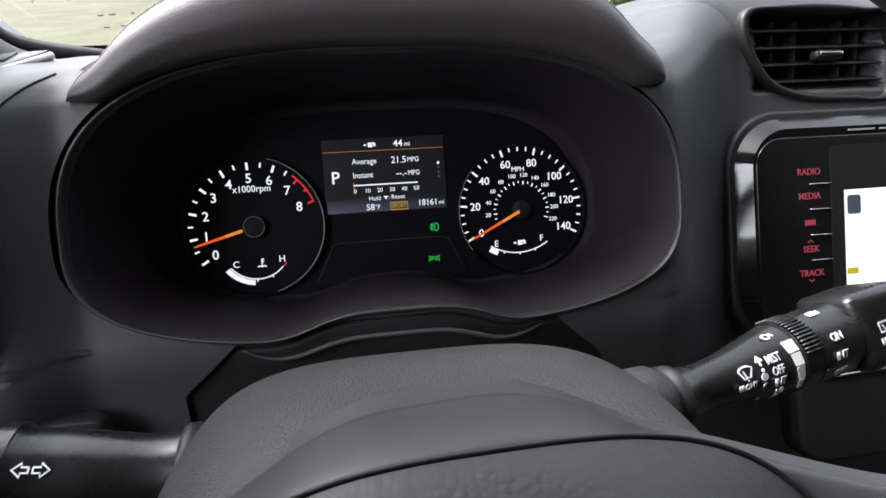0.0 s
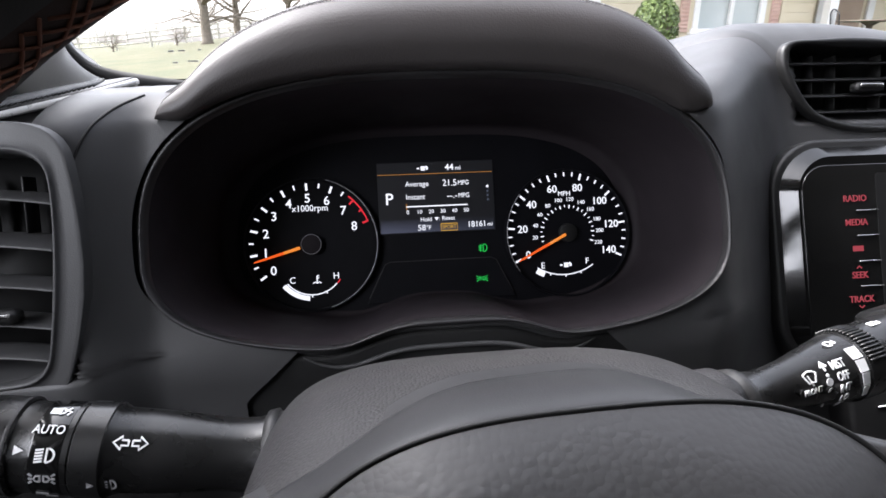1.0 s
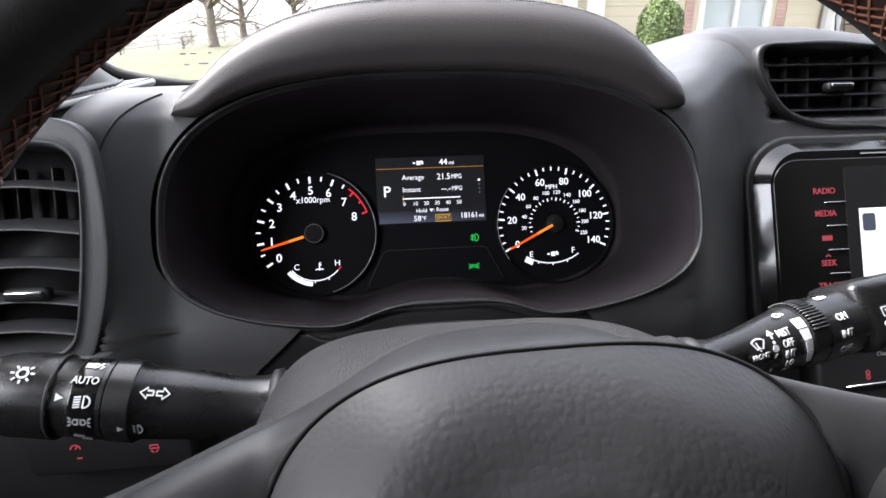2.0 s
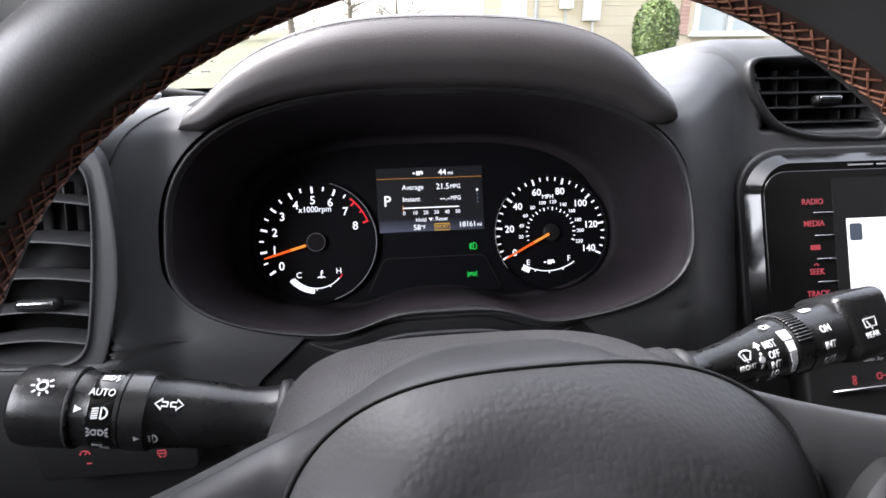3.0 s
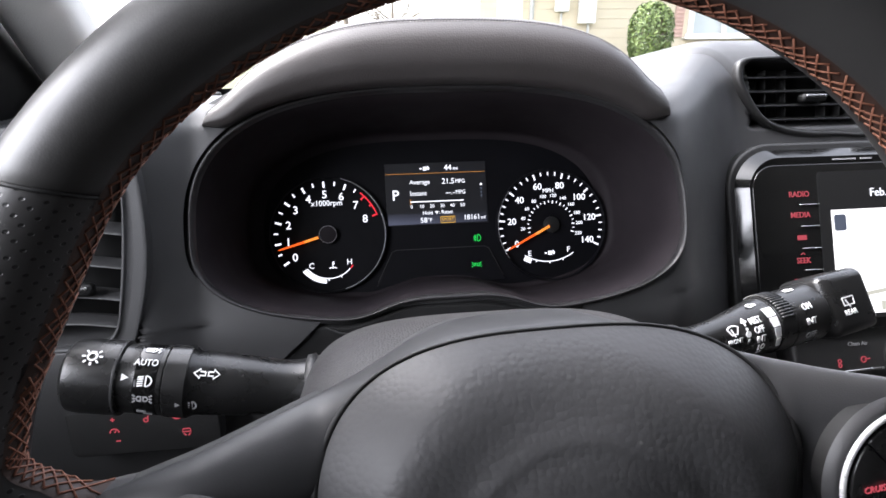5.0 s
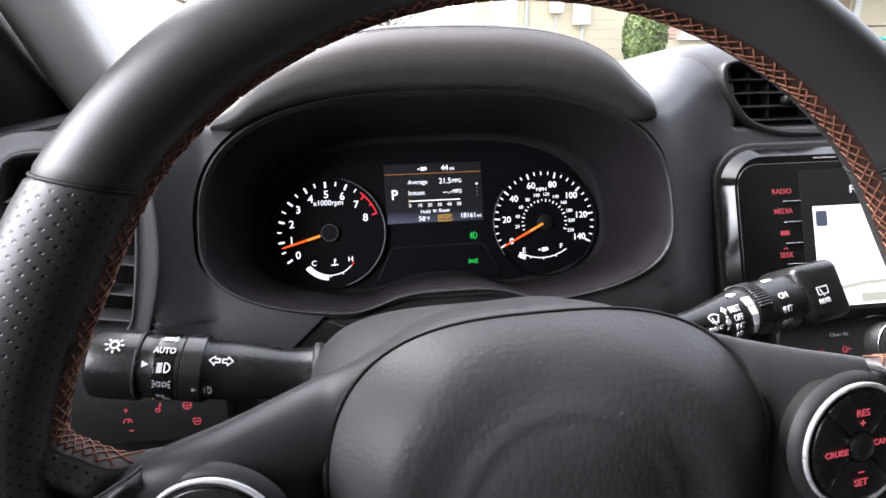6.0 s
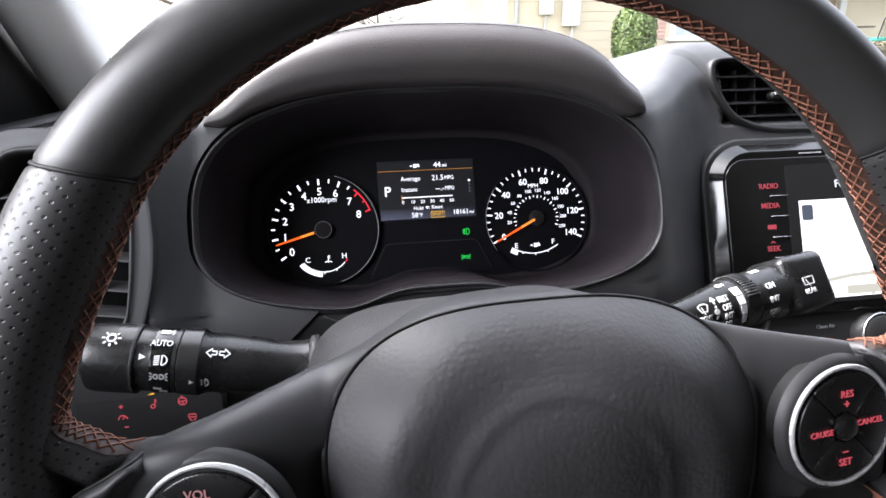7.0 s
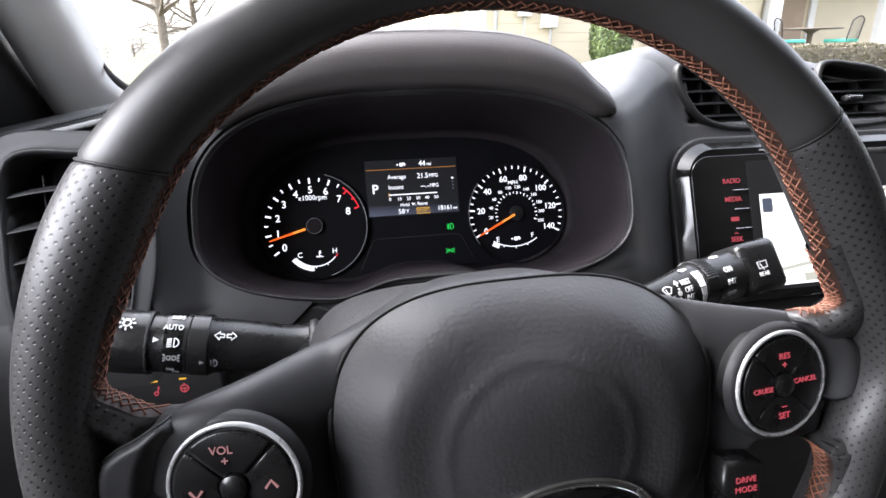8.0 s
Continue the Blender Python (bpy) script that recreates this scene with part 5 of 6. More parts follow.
# ---- switch panel by the knee ----
KP2 = pose(-0.205, 0.2845, 1.005, 90 - 6)
switches = thing("switch_panel", KP2, "black switch panel with small red and amber lit symbols", "car controls")
part("fascia", plate(rounded(-0.050, -0.030, 0.045, 0.020, 0.006, 4), -0.010, 0.002, 0.001), M["black"], switches)
for x, y, shape in ((-0.001, -0.0040, [arc(0, -1.2, 0.9, 0, 360, 8), [(0.8, -0.6), (1.2, 1.6), (1.9, 1.0)], [(0.9, 1.9), (1.7, 1.9)]]),
                    (0.0185, -0.0040, [arc(0, 0, 1.8, 0, 360, 14), [(-1.8, 0), (1.8, 0)], [(0, 0), (0, -1.8)], [(0, 1.2), (0, 2.6)]]),
                    (0.0235, -0.0170, [[(-1.4, 1.6), (1.4, 1.6), (1.8, 0.2), (-1.8, 0.2), (-1.4, 1.6)], [(-1.4, -0.6), (-0.4, -1.6)], [(1.4, -0.6), (0.4, -1.6)]]),
                    (-0.0215, -0.0125, [arc(0, -0.6, 1.8, 0, 180, 10), [(0, -0.6), (1.0, 1.0)]]),
                    (-0.0215, -0.0040, [[(-0.9, 0), (0.9, 0)], [(0, -0.9), (0, 0.9)]]), (-0.0200, -0.0195, [[(-0.9, 0), (0.9, 0)]])):
    part("symbol", moved(stroke(shift(shape, x, y, 0.00155), 0.0008), Matrix.Translation((0, 0, 0.0021))), M["pink"], switches, smooth=False)
for x in (-0.001, 0.0185):
    part("indicator", plate([(x - 0.0028, 0.0030), (x + 0.0020, 0.0030), (x + 0.0020, 0.0042), (x - 0.0028, 0.0042)], 0.002, 0.0024), M["amber"], switches, smooth=False)

# ---- the cabin: windscreen, pillars, doors, roof ----
def setting(name, bm, mat, label, category, smooth=True):
    return tagged(mesh_ob(name, bm, mat, smooth), label, category, kind="structure")


RAKE = 34.0


def ws(x, d):
    """A point of the windscreen, d metres up its slope from the base."""
    sag = (x - 0.40) ** 2
    return Vector((x, 0.93 - 0.70 * sag - d * math.cos(radians(RAKE)), 1.142 + 0.08 * sag + d * math.sin(radians(RAKE))))


def lean(d):
    """How far the pillar has come inwards, d metres up the screen."""
    return 0.09 * d


XL, XR = -0.2915, 1.0915
pane = setting("windscreen", grid(lambda u, v: ws(XL - 0.02 + lean(0.86 * v) + (XR - XL + 0.04 - 2 * lean(0.86 * v)) * u, 0.86 * v), 40, 12), M["glass"], "clear raked windscreen glass", "window")
pane.visible_shadow = False


def band_pt(u, v):
    """The printed border: down beside the pillar, round the corner, along the foot of the screen."""
    if u < 0.35:
        d = 0.86 - (0.86 - 0.059) * u / 0.35
        a = (-0.2835 + lean(d) - lean(0.059), d)
        b = (-0.315 + lean(d) - lean(0.059), d)
    elif u < 0.6:
        t = radians(180 + 90 * (u - 0.35) / 0.25)
        a = (-0.2835 + 0.030 * (1 + math.cos(t)), 0.059 + 0.035 * math.sin(t))
        b = (-0.315 + 0.050 * (1 + math.cos(t)), 0.059 + 0.080 * math.sin(t))
    else:
        w = (u - 0.6) / 0.4
        a = (-0.2535 + (XR + 0.2535) * w, 0.024 + 0.006 * min(1, 20 * w))
        b = (-0.265 + (XR + 0.265) * w, -0.021)
    x, d = a[0] + (b[0] - a[0]) * v, a[1] + (b[1] - a[1]) * v
    return ws(x, d) + Vector((0, -0.003, -0.004))


setting("windscreen_band", grid(band_pt, 120, 3), M["black"], "black printed border of the windscreen", "window border")


def pillar_pt(side):
    def fn(u, v):
        d = -0.06 + 0.92 * v
        flare = 0.022 * ss(0.05, -0.01, d)
        s = 0.316 - 0.11 * d
        c = ws(-s if side < 0 else 0.8 + s, d)
        a = math.pi * (u - 0.5) * 1.1
        w = 0.0335 - 0.03 * max(d, 0)
        if (math.sin(a) > 0) == (side < 0):
            w += flare
        h = math.copysign(abs(math.cos(a)) ** 0.6, math.cos(a))
        return c + Vector((max(w, 0.02) * math.sin(a), -0.022 * h - 0.008, -0.012 * h))
    return fn


setting("pillar_left", grid(pillar_pt(-1), 20, 24), M["pillar"], "light grey trimmed windscreen pillar", "car pillar")
setting("pillar_right", grid(pillar_pt(1), 20, 24), M["pillar"], "light grey trimmed windscreen pillar", "car pillar")
setting("pillar_seal", tube([ws(-0.316 + 0.11 * d, d) + Vector((-0.098, -0.02, -0.01)) for d in (-0.10 + 0.09 * v for v in range(11))], 0.066, 18), M["vent"], "dark door frame and rubber seal", "seal")

CORNER = [(-0.2805, 0.520, 1.2270, 0.0008), (-0.2715, 0.508, 1.2145, 0.0026), (-0.2605, 0.506, 1.2025, 0.0038), (-0.2430, 0.505, 1.1945, 0.0052), (-0.2130, 0.505, 1.1885, 0.0054), (-0.1850, 0.505, 1.1860, 0.0036)]
setting("corner_seal", tube([spline([c[:3] for c in CORNER], i / 40) for i in range(41)], [spline([(c[3], 0, 0) for c in CORNER], i / 40).x for i in range(41)], 8), M["black"], "black rubber seal curving round the windscreen corner", "seal")


def side_wall(x, t):
    bm = bmesh.new()
    box(t, 2.9, 0.90, 0.02, 2, (x, -0.55, 0.77), bm=bm)
    for y0, y1 in ((-0.54, -0.34), (-1.30, -1.22), (-2.02, -1.75)):
        box(t, y1 - y0, 0.44, 0.01, 1, (x, (y0 + y1) / 2, 1.41), bm=bm)
    return bm


setting("door_left", side_wall(-0.56, 0.08), M["cabin"], "grey door panel with an open window bay", "car door", False)
setting("door_right", side_wall(1.36, 0.08), M["cabin"], "grey door panel with an open window bay", "car door", False)
setting("roof", box(2.0, 2.26, 0.05, 0.02, 2, (0.40, -0.92, 1.650)), M["headliner"], "grey felt headliner under the roof", "car roof", False)
# Plain wall added out of view to hold back light from behind.
setting("rear_light_block", box(2.0, 0.08, 1.30, 0.02, 2, (0.40, -0.80, 0.99)), M["cabin"], "unseen plain wall added to close the cabin and block rear light", "car body", False)
setting("floor_pan", box(2.0, 3.2, 0.36, 0.02, 2, (0.40, -0.45, 0.182)), M["cabin"], "grey carpeted car floor", "car floor", False)
setting("mirror_sail", plate([(0.0, 0.0), (0.46, 0.0), (0.40, 0.10), (0.16, 0.26), (0.0, 0.10)], 0, 0.02, 0.004), M["vent"], "black triangular mirror mount trim", "trim", False).matrix_basis = frame_of((-0.515, 0.16, 1.20), (0, 1, 0), (1, 0, 0))
# Dark pane added out of view so less light enters from the right.
setting("right_light_cut", box(0.006, 1.9, 0.52, 0, 1, (1.372, -0.35, 1.36)), M["tinted"], "unseen dark pane added to cut light from the passenger side", "window", False)
part("glass_mark", merge(*[box(w, 0.0006, 0.0013, 0, 1, tuple(ws(x, d) + Vector((0, -0.003, -0.002)))) for x, d, w in ((-0.2248, 0.0712, 0.005), (-0.2170, 0.0730, 0.006), (-0.2030, 0.0765, 0.003), (-0.2270, 0.0520, 0.005), (-0.2130, 0.0560, 0.010))]), M["dim_print"], pane, "grey etched marks", smooth=False)


# ---- outside ----
def blotchy(name, stops, scale, rough=0.8, fine=0.0, depth=0.5, dist=0.01):
    m = material(name, stops[0][1], rough)
    feed(m, ramp(m, noise_node(m, scale, 8), stops), "Base Color")
    if fine:
        bump(m, noise_node(m, fine, 4), depth, dist)
    return m


M["grass"] = blotchy("winter lawn", [(0.30, (0.044, 0.051, 0.016)), (0.5, (0.062, 0.062, 0.023)), (0.7, (0.082, 0.075, 0.034))], 0.8, 0.9, 30, 0.8, 0.03)
M["siding"] = blotchy("cream siding", [(0.3, (0.60, 0.52, 0.37)), (0.7, (0.66, 0.58, 0.43))], 2.0, 0.6, 60, 0.15)
M["white"] = blotchy("white paint", [(0.3, (0.74, 0.73, 0.70)), (0.7, (0.80, 0.79, 0.77))], 3.0, 0.5, 80, 0.1)
M["pinkwood"] = blotchy("faded pink shutter", [(0.3, (0.52, 0.34, 0.28)), (0.7, (0.60, 0.41, 0.34))], 4.0, 0.6, 60, 0.2)
M["tan"] = blotchy("tan porch wall", [(0.3, (0.33, 0.24, 0.17)), (0.7, (0.40, 0.30, 0.22))], 2.0, 0.7, 60, 0.2)
M["roofing"] = blotchy("grey shingles", [(0.3, (0.10, 0.10, 0.10)), (0.7, (0.16, 0.15, 0.14))], 6.0, 0.9, 40, 0.5)
M["curtain"] = blotchy("pale window glass", [(0.3, (0.42, 0.46, 0.46)), (0.7, (0.55, 0.58, 0.57))], 1.2, 0.15)
M["bark"] = blotchy("grey brown bark", [(0.3, (0.10, 0.085, 0.065)), (0.7, (0.19, 0.16, 0.125))], 5.0, 0.9, 20, 0.8, 0.03)
# The far trunks' bark is paled: distance haze put into its colour.
M["hazed_bark"] = blotchy("bark paled as by haze", [(0.3, (0.42, 0.40, 0.36)), (0.7, (0.55, 0.53, 0.49))], 3.0, 0.9)
M["rail"] = blotchy("weathered rail", [(0.3, (0.40, 0.38, 0.33)), (0.7, (0.50, 0.48, 0.42))], 4.0, 0.9)
M["iron"] = blotchy("brown metal", [(0.3, (0.10, 0.075, 0.055)), (0.7, (0.15, 0.115, 0.085))], 6.0, 0.6)
M["cushion"] = blotchy("turquoise cushion", [(0.3, (0.05, 0.33, 0.24)), (0.7, (0.07, 0.40, 0.30))], 8.0, 0.8)
M["greybox"] = blotchy("grey meter box", [(0.3, (0.40, 0.40, 0.38)), (0.7, (0.48, 0.48, 0.46))], 6.0, 0.5)


def leaf_material(name, a, b):
    m = material(name, a, 0.5)
    info_node = m.node_tree.nodes.new("ShaderNodeNewGeometry")
    feed(m, ramp(m, info_node.outputs["Random Per Island"], [(0.0, a), (1.0, b)]), "Base Color")
    return m


M["leaf"] = leaf_material("bush leaves", (0.045, 0.080, 0.018), (0.16, 0.215, 0.055))
M["dry_leaf"] = leaf_material("dry hedge leaves", (0.085, 0.080, 0.045), (0.17, 0.145, 0.085))


def land(x, y):
    h = 0.72 * ss(3.5, 10.0, y) * ss(-9, 1, x)
    h += 0.045 * min(max(0, y - 12), 60) * ss(-24, -7, x) * ss(6, -4, x)
    h += 0.010 * min(max(0, y - 12), 60) * ss(-7, -24, x)
    return h


def ground_bm():
    xs = [-900, -300, -120] + [-70 + 2 * i for i in range(66)] + [90, 200, 500, 900]
    ys = [-300, -60, -15, -4] + [0 + 1.5 * i for i in range(56)] + [110, 180, 400, 1200]
    bm = bmesh.new()
    vs = [[bm.verts.new((x, y, land(x, y) + (0.03 * noise.noise((x * 0.4, y * 0.4, 0)) if y > 4 else 0))) for y in ys] for x in xs]
    for i in range(len(xs) - 1):
        for j in range(len(ys) - 1):
            bm.faces.new((vs[i][j], vs[i + 1][j], vs[i + 1][j + 1], vs[i][j + 1]))
    return bm


setting("ground", ground_bm(), M["grass"], "pale winter lawn that rises towards the house", "lawn")


def leaf_cloud(n, inside, size, seed):
    rnd = random.Random(seed)
    bm = bmesh.new()
    for _ in range(n):
        p, out = inside(rnd)
        z = (out + Vector((rnd.gauss(0, 0.5), rnd.gauss(0, 0.5), rnd.gauss(0, 0.5)))).normalized()
        x = z.orthogonal().normalized()
        x = Matrix.Rotation(rnd.uniform(0, math.tau), 3, z) @ x
        y = z.cross(x)
        s = size * rnd.uniform(0.6, 1.3)
        pts = [p - x * s, p - x * s * 0.2 + y * s * 0.42 + z * s * 0.1, p + x * s, p - x * s * 0.2 - y * s * 0.42 + z * s * 0.1]
        v = [bm.verts.new(q) for q in pts]
        bm.faces.new((v[0], v[1], v[2]))
        bm.faces.new((v[0], v[2], v[3]))
    return bm


def round_bush(x, y, rx, z0, h):
    base = land(x, y)
    b = thing("bush", pose(x, y, base), "clipped round green bush beside the house wall", "bush")

    def inside(rnd):
        d = Vector((rnd.gauss(0, 1), rnd.gauss(0, 1), rnd.gauss(0, 1))).normalized()
        d = Vector((math.copysign(abs(d.x) ** 0.85, d.x), math.copysign(abs(d.y) ** 0.85, d.y), math.copysign(abs(d.z) ** 0.85, d.z)))
        k = rnd.uniform(0.80, 1.0) + 0.05 * noise.noise(d * 3)
        return Vector((d.x * rx * k, d.y * rx * k, h / 2 + d.z * h / 2 * k)), d
    part("crown", leaf_cloud(6500, inside, 0.040, 3), M["leaf"], b)
    part("core", moved(lathe([(0, 0.06), (0.6 * rx, 0.16 * h), (0.78 * rx, 0.5 * h), (0.6 * rx, 0.8 * h), (0, 0.92 * h)], 20), Matrix.Identity(4)), M["bark"], b)
    for k in range(5):
        a = k * 1.26
        part("stem", tube([(0.05 * math.cos(a), 0.05 * math.sin(a), -0.1), (0.2 * math.cos(a), 0.2 * math.sin(a), 0.5)], 0.02, 6), M["bark"], b)


round_bush(5.56, 11.5, 0.43, 0, 1.24)

# the house
HY = 13.0
house = thing("house", Matrix.Identity(4), "cream sided single storey house with pink shutters and porch", "house")


def wall_piece(name, x0, x1, z0, z1, y=HY, t=0.16, mat="siding", bevel=0.01):
    return part(name, box(x1 - x0, t, z1 - z0, bevel, 1, ((x0 + x1) / 2, y + t / 2, (z0 + z1) / 2)), M[mat], house, smooth=False)


G = 0.55
wall_piece("wall", 2.35, 7.16, G, 3.3)
wall_piece("wall", 8.86, 10.05, G, 3.3)
wall_piece("wall", 7.16, 8.86, G, 1.36)
wall_piece("wall", 7.16, 8.86, 2.62, 3.3)
wall_piece("porch_wall", 10.05, 16.0, G, 3.3, HY + 1.6, mat="siding")
wall_piece("side_wall", 2.35, 2.51, G, 3.3, HY + 0.16, 7.0)
wall_piece("porch_return", 9.97, 10.05, G, 3.3, HY + 0.16, 1.5)
wall_piece("porch_floor", 10.05, 16.0, 0.45, 0.70, HY - 0.6, 2.2, "greybox")
for i in range(13):
    z = 0.80 + 0.20 * i
    for x0, x1 in ((2.35, 6.80), (9.24, 10.05)):
        part("siding_board", box(x1 - x0, 0.030, 0.196, 0.004, 1, ((x0 + x1) / 2, HY - 0.012, z), pose(0, 0, 0, 1.4, 0, 0)), M["siding"], house, smooth=False)
for x in (6.93, 9.10):
    sh = wall_piece("shutter", x - 0.11, x + 0.11, 1.30, 2.70, HY - 0.045, 0.04, "pinkwood")
    for k in range(16):
        part("louvre", box(0.17, 0.02, 0.06, 0.003, 1, (x, HY - 0.05, 1.38 + 0.083 * k), pose(0, 0, 0, 25, 0, 0)), M["pinkwood"], sh, smooth=False)
win = part("window", box(1.70, 0.02, 1.30, 0, 1, (8.01, HY + 0.09, 1.99)), M["curtain"], house, "white framed double window", smooth=False)
for x, w in ((7.22, 0.14), (8.05, 0.09), (8.80, 0.14)):
    part("frame_bar", box(w, 0.10, 1.40, 0.01, 1, (x, HY + 0.01, 1.99)), M["white"], win, smooth=False)
for z in (1.33, 2.66):
    part("frame_bar", box(1.80, 0.12, 0.09, 0.01, 1, (8.01, HY, z)), M["white"], win, smooth=False)
part("sill", box(1.90, 0.20, 0.05, 0.01, 1, (8.01, HY - 0.06, 1.275)), M["white"], win, smooth=False)
for x0, x1, m in ((11.65, 12.60, "tan"), (12.75, 12.95, "white"), (11.35, 11.55, "white")):
    part("door" if m == "tan" else "door_frame", box(x1 - x0, 0.08, 2.05, 0.01, 1, ((x0 + x1) / 2, HY + 1.55, 0.70 + 1.02)), M[m], house, smooth=False)
part("door_knob", tube([(11.75, HY + 1.50, 1.66), (11.75, HY + 1.44, 1.66)], 0.035, 10), M["iron"], house)
for x in (10.15, 13.15):
    part("porch_post", box(0.30 if x > 12 else 0.20, 0.22, 2.6, 0.01, 1, (x, HY - 0.4, 2.0)), M["white"], house, smooth=False)
part("roof", moved(plate([(-1.2, 3.15), (2.6, 5.2), (6.5, 3.15)], 2.0, 16.5), Matrix(((0, 0, 1, 0), (1, 0, 0, HY), (0, 1, 0, 0), (0, 0, 0, 1)))), M["roofing"], house, smooth=False)
part("downpipe", tube([(3.50, HY - 0.06, 0.6), (3.50, HY - 0.06, 3.2)], 0.05, 10), M["greybox"], house)
part("side_door", box(0.55, 0.06, 2.0, 0.01, 1, (3.02, HY - 0.04, 1.75)), M["white"], house, smooth=False)
meter = thing("meter_box", pose(4.72, HY - 0.12, 0), "pale grey utility meter box with conduit on the wall", "meter box")
part("case", box(0.38, 0.16, 0.70, 0.02, 2, (0, 0, 1.95)), M["white"], meter)
part("conduit", tube([(0.05, 0.02, 0.5), (0.05, 0.02, 1.62)], 0.03, 8), M["greybox"], meter)
meter2 = thing("meter_box", pose(4.15, HY - 0.12, 0), "small pale utility box on the house wall", "meter box")
part("case", box(0.30, 0.14, 0.36, 0.02, 2, (0, 0, 2.02)), M["white"], meter2)
part("conduit", tube([(0.0, 0.02, 0.5), (0.0, 0.02, 1.86)], 0.025, 8), M["greybox"], meter2)

# patio table and chairs
PG = land(9.8, 11.0)
table = thing("patio_table", pose(9.95, 11.2, PG), "round brown metal patio table on a pedestal", "table")
part("tabletop", lathe([(0, 0.73), (0.58, 0.73), (0.60, 0.745), (0.58, 0.76), (0, 0.765)], 40), M["iron"], table)
part("pedestal", lathe([(0.16, 0.0), (0.06, 0.10), (0.045, 0.4), (0.06, 0.65), (0.18, 0.73)], 20), M["iron"], table)


def patio_chair(x, y, turn):
    c = thing("patio_chair", pose(x, y, PG, 0, 0, turn), "thin dark metal patio chair with a turquoise cushion", "chair", "chairs round the patio table")
    part("cushion", box(0.46, 0.46, 0.07, 0.025, 3, (0, 0, 0.50)), M["cushion"], c)
    def back(u, v):
        return Vector((0.22 * (2 * u - 1), 0.24 + 0.06 * v - 0.03 * (2 * u - 1) ** 2, 0.50 + 0.46 * v * (1 - 0.18 * (2 * u - 1) ** 2)))
    part("back_frame", tube([back(0, v / 8) for v in range(9)] + [back(u / 10, 1) for u in range(1, 10)] + [back(1, 1 - v / 8) for v in range(9)], 0.013, 6), M["black"], c)
    for k in range(1, 9):
        part("back_wire", tube([back(k / 9, v / 6) for v in range(7)], 0.004, 5), M["black"], c)
    for sx in (-0.2, 0.2):
        for sy in (-0.2, 0.2):
            part("leg", tube([(sx, sy, 0.46), (sx * 1.1, sy * 1.1, 0.0)], 0.013, 6), M["black"], c)


patio_chair(9.30, 11.0, 70)
patio_chair(10.30, 10.75, 200)

hedge = thing("hedge", pose(9.8, 10.0, 0), "low dry clipped hedge in front of the porch", "hedge")


def hedge_in(rnd):
    x, y, z = rnd.uniform(-2.6, 3.6), rnd.choice((-0.28, 0.28)) * rnd.uniform(0.75, 1.0), rnd.uniform(0.0, 1.0)
    if rnd.random() < 0.4:
        y, z = rnd.uniform(-0.28, 0.28), 1.0
    n = Vector((0, math.copysign(1, y), 0.2)) if z < 1 else Vector((0, 0, 1))
    g = land(9.8 + x, 10.0)
    return Vector((x, y, g + z * (0.42 + 0.05 * noise.noise((x * 2, 0, 0))))), n


part("foliage", leaf_cloud(9000, hedge_in, 0.035, 5), M["dry_leaf"], hedge)
part("core", moved(box(6.2, 0.40, 0.42, 0.05, 2), Matrix.Translation((0.5, 0, land(9.8, 10.0) + 0.17))), M["bark"], hedge)


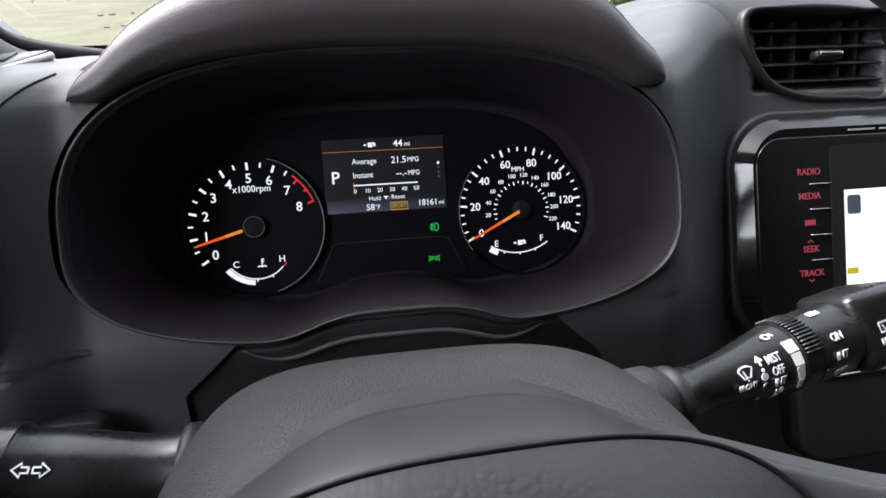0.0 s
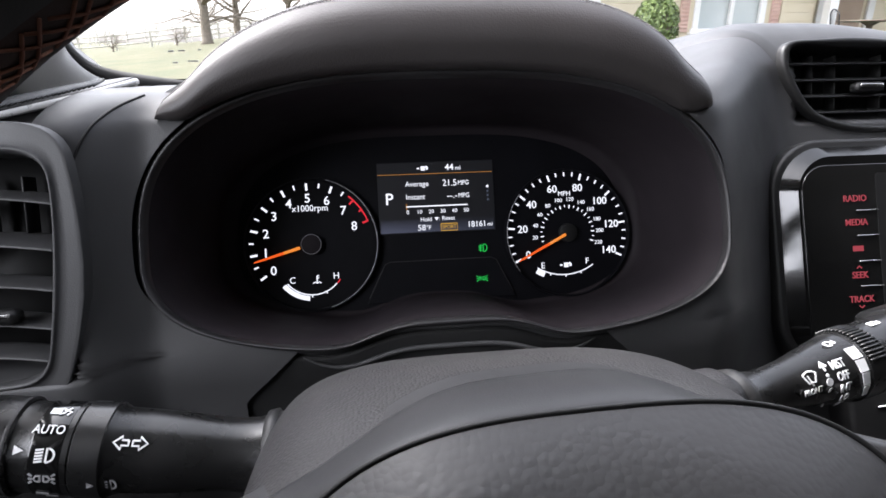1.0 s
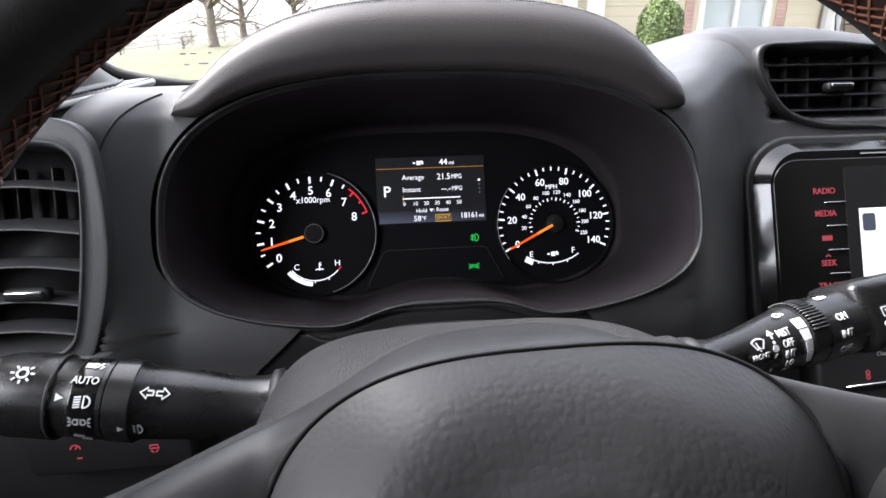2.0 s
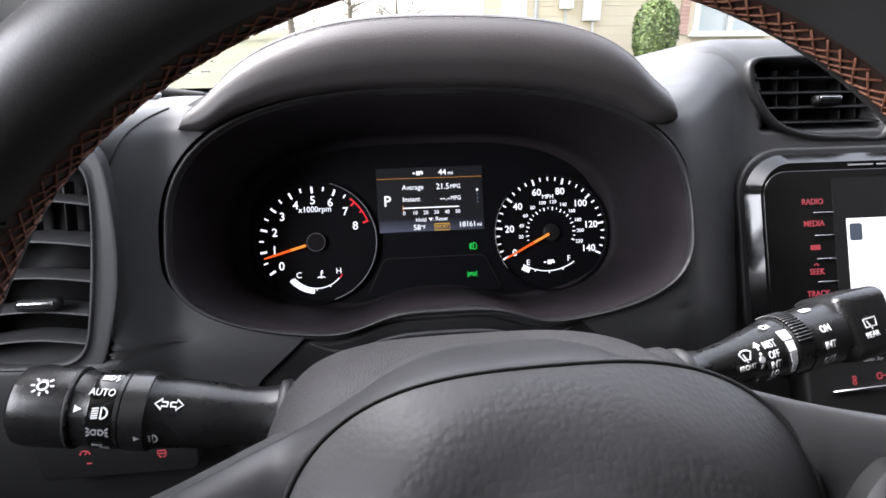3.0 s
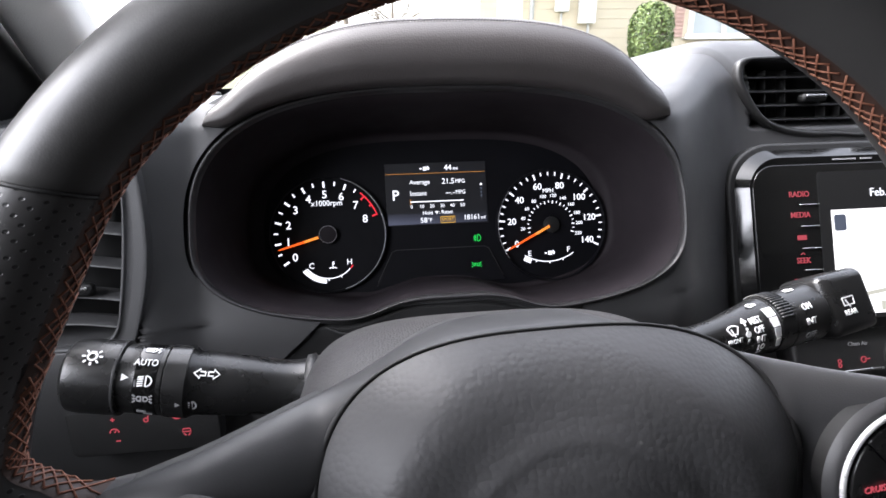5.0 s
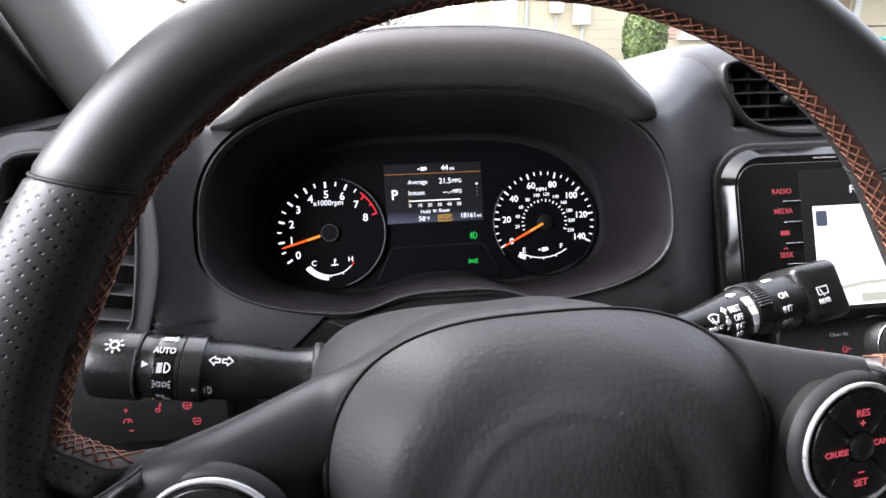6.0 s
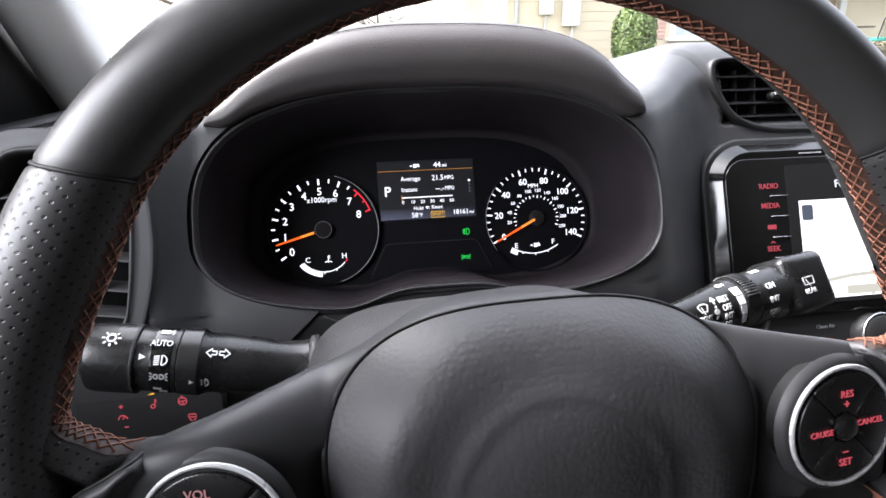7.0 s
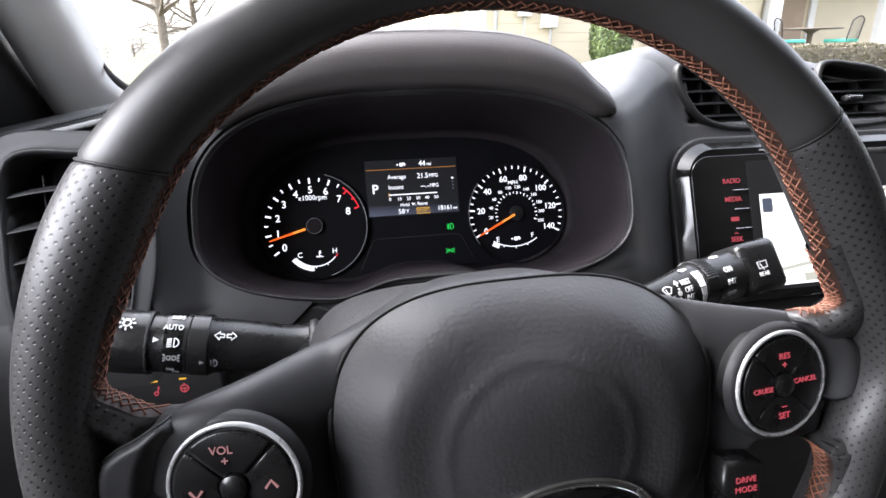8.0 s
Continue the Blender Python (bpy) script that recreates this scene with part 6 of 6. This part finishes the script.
# bare trees, fence and far woods
def tree(x, y, h, r, seed, spread=1.0, label="large bare winter tree on the lawn"):
    rnd = random.Random(seed)
    t = thing("tree", pose(x, y, land(x, y) - 0.1), label, "tree")
    part("trunk", tube([(0, 0, 0), (0.02, 0, 0.25), (0, 0.02, h * 0.08), (0.06, 0, h * 0.16), (0.0, 0.05, h * 0.30), (0.1, 0.1, h * 0.5)], [r * 1.7, r * 1.15, r, r * 0.92, r * 0.6, r * 0.3], 14), M["bark"], t)
    bm = bmesh.new()

    def limb(p, d, length, rad, depth):
        pts, q = [p], p.copy()
        dd = d.copy()
        for k in range(5):
            dd = (dd + Vector((rnd.gauss(0, 0.18), rnd.gauss(0, 0.18), rnd.gauss(0.04, 0.14)))).normalized()
            q = q + dd * length / 5
            pts.append(q.copy())
        tube(pts, [rad * (1 - 0.16 * k) for k in range(6)], 6 if depth < 2 else 4, False, bm)
        if depth < 4:
            for k in range(3 if depth < 3 else 2):
                a = pts[rnd.randint(2, 5)]
                nd = (dd + Vector((rnd.gauss(0, 0.75), rnd.gauss(0, 0.75), rnd.gauss(0.1, 0.5)))).normalized()
                limb(a, nd, length * rnd.uniform(0.5, 0.75), rad * 0.5, depth + 1)
    for k in range(9):
        a = k * 2.4 + rnd.random()
        z = h * rnd.uniform(0.09, 0.24)
        limb(Vector((0, 0, z)), Vector((spread * math.cos(a), spread * math.sin(a), rnd.uniform(0.10, 0.9))).normalized(), h * rnd.uniform(0.26, 0.42), r * rnd.uniform(0.35, 0.55), 0)
    part("limbs", bm, M["bark"], t)


tree(-9.9, 38, 13, 0.27, 11)
tree(-8.9, 42, 12, 0.22, 12)
tree(-6.0, 46, 11, 0.24, 13)
tree(-15.5, 60, 10, 0.22, 14)
tree(-12.0, 39, 2.4, 0.05, 15, label="small bare sapling on the lawn")
tree(-15.0, 37, 2.2, 0.045, 16, label="small bare sapling on the lawn")
tree(-2.5, 70, 12, 0.3, 17)
tree(3.0, 75, 11, 0.3, 18)

fence = thing("fence", Matrix.Identity(4), "weathered wooden rail fence along the far lawn", "fence")
fx = [(-24.0 + 2.4 * i, 47 + 0.55 * i) for i in range(10)]
for i, (x, y) in enumerate(fx):
    part("post", box(0.12, 0.12, 1.4, 0.01, 1, (x, y, land(x, y) + 0.55)), M["rail"], fence, smooth=False)
for a, b in zip(fx, fx[1:]):
    for z in (0.40, 0.75, 1.10):
        part("rail", tube([(*a, land(*a) + z), (*b, land(*b) + z)], 0.05, 6), M["rail"], fence)

woods = bmesh.new()
rnd = random.Random(9)
for i in range(90):
    x, y = rnd.uniform(-130, 60), rnd.uniform(170, 230)
    g = land(x, y)
    tube([(x, y, g - 1), (x + rnd.gauss(0, 0.3), y, g + 3), (x + rnd.gauss(0, 0.6), y, g + rnd.uniform(5, 8))], [0.22, 0.16, 0.05], 5, False, woods)
    for k in range(12):
        a, z = rnd.uniform(0, math.tau), rnd.uniform(2, 6)
        tube([(x, y, g + z), (x + 1.6 * math.cos(a), y + 1.6 * math.sin(a), g + z + rnd.uniform(0.6, 1.8))], [0.08, 0.02], 4, False, woods)
tagged(mesh_ob("woods", woods, M["hazed_bark"]), "distant line of bare woods, bark paled to stand for haze", "woods", kind="stuff")
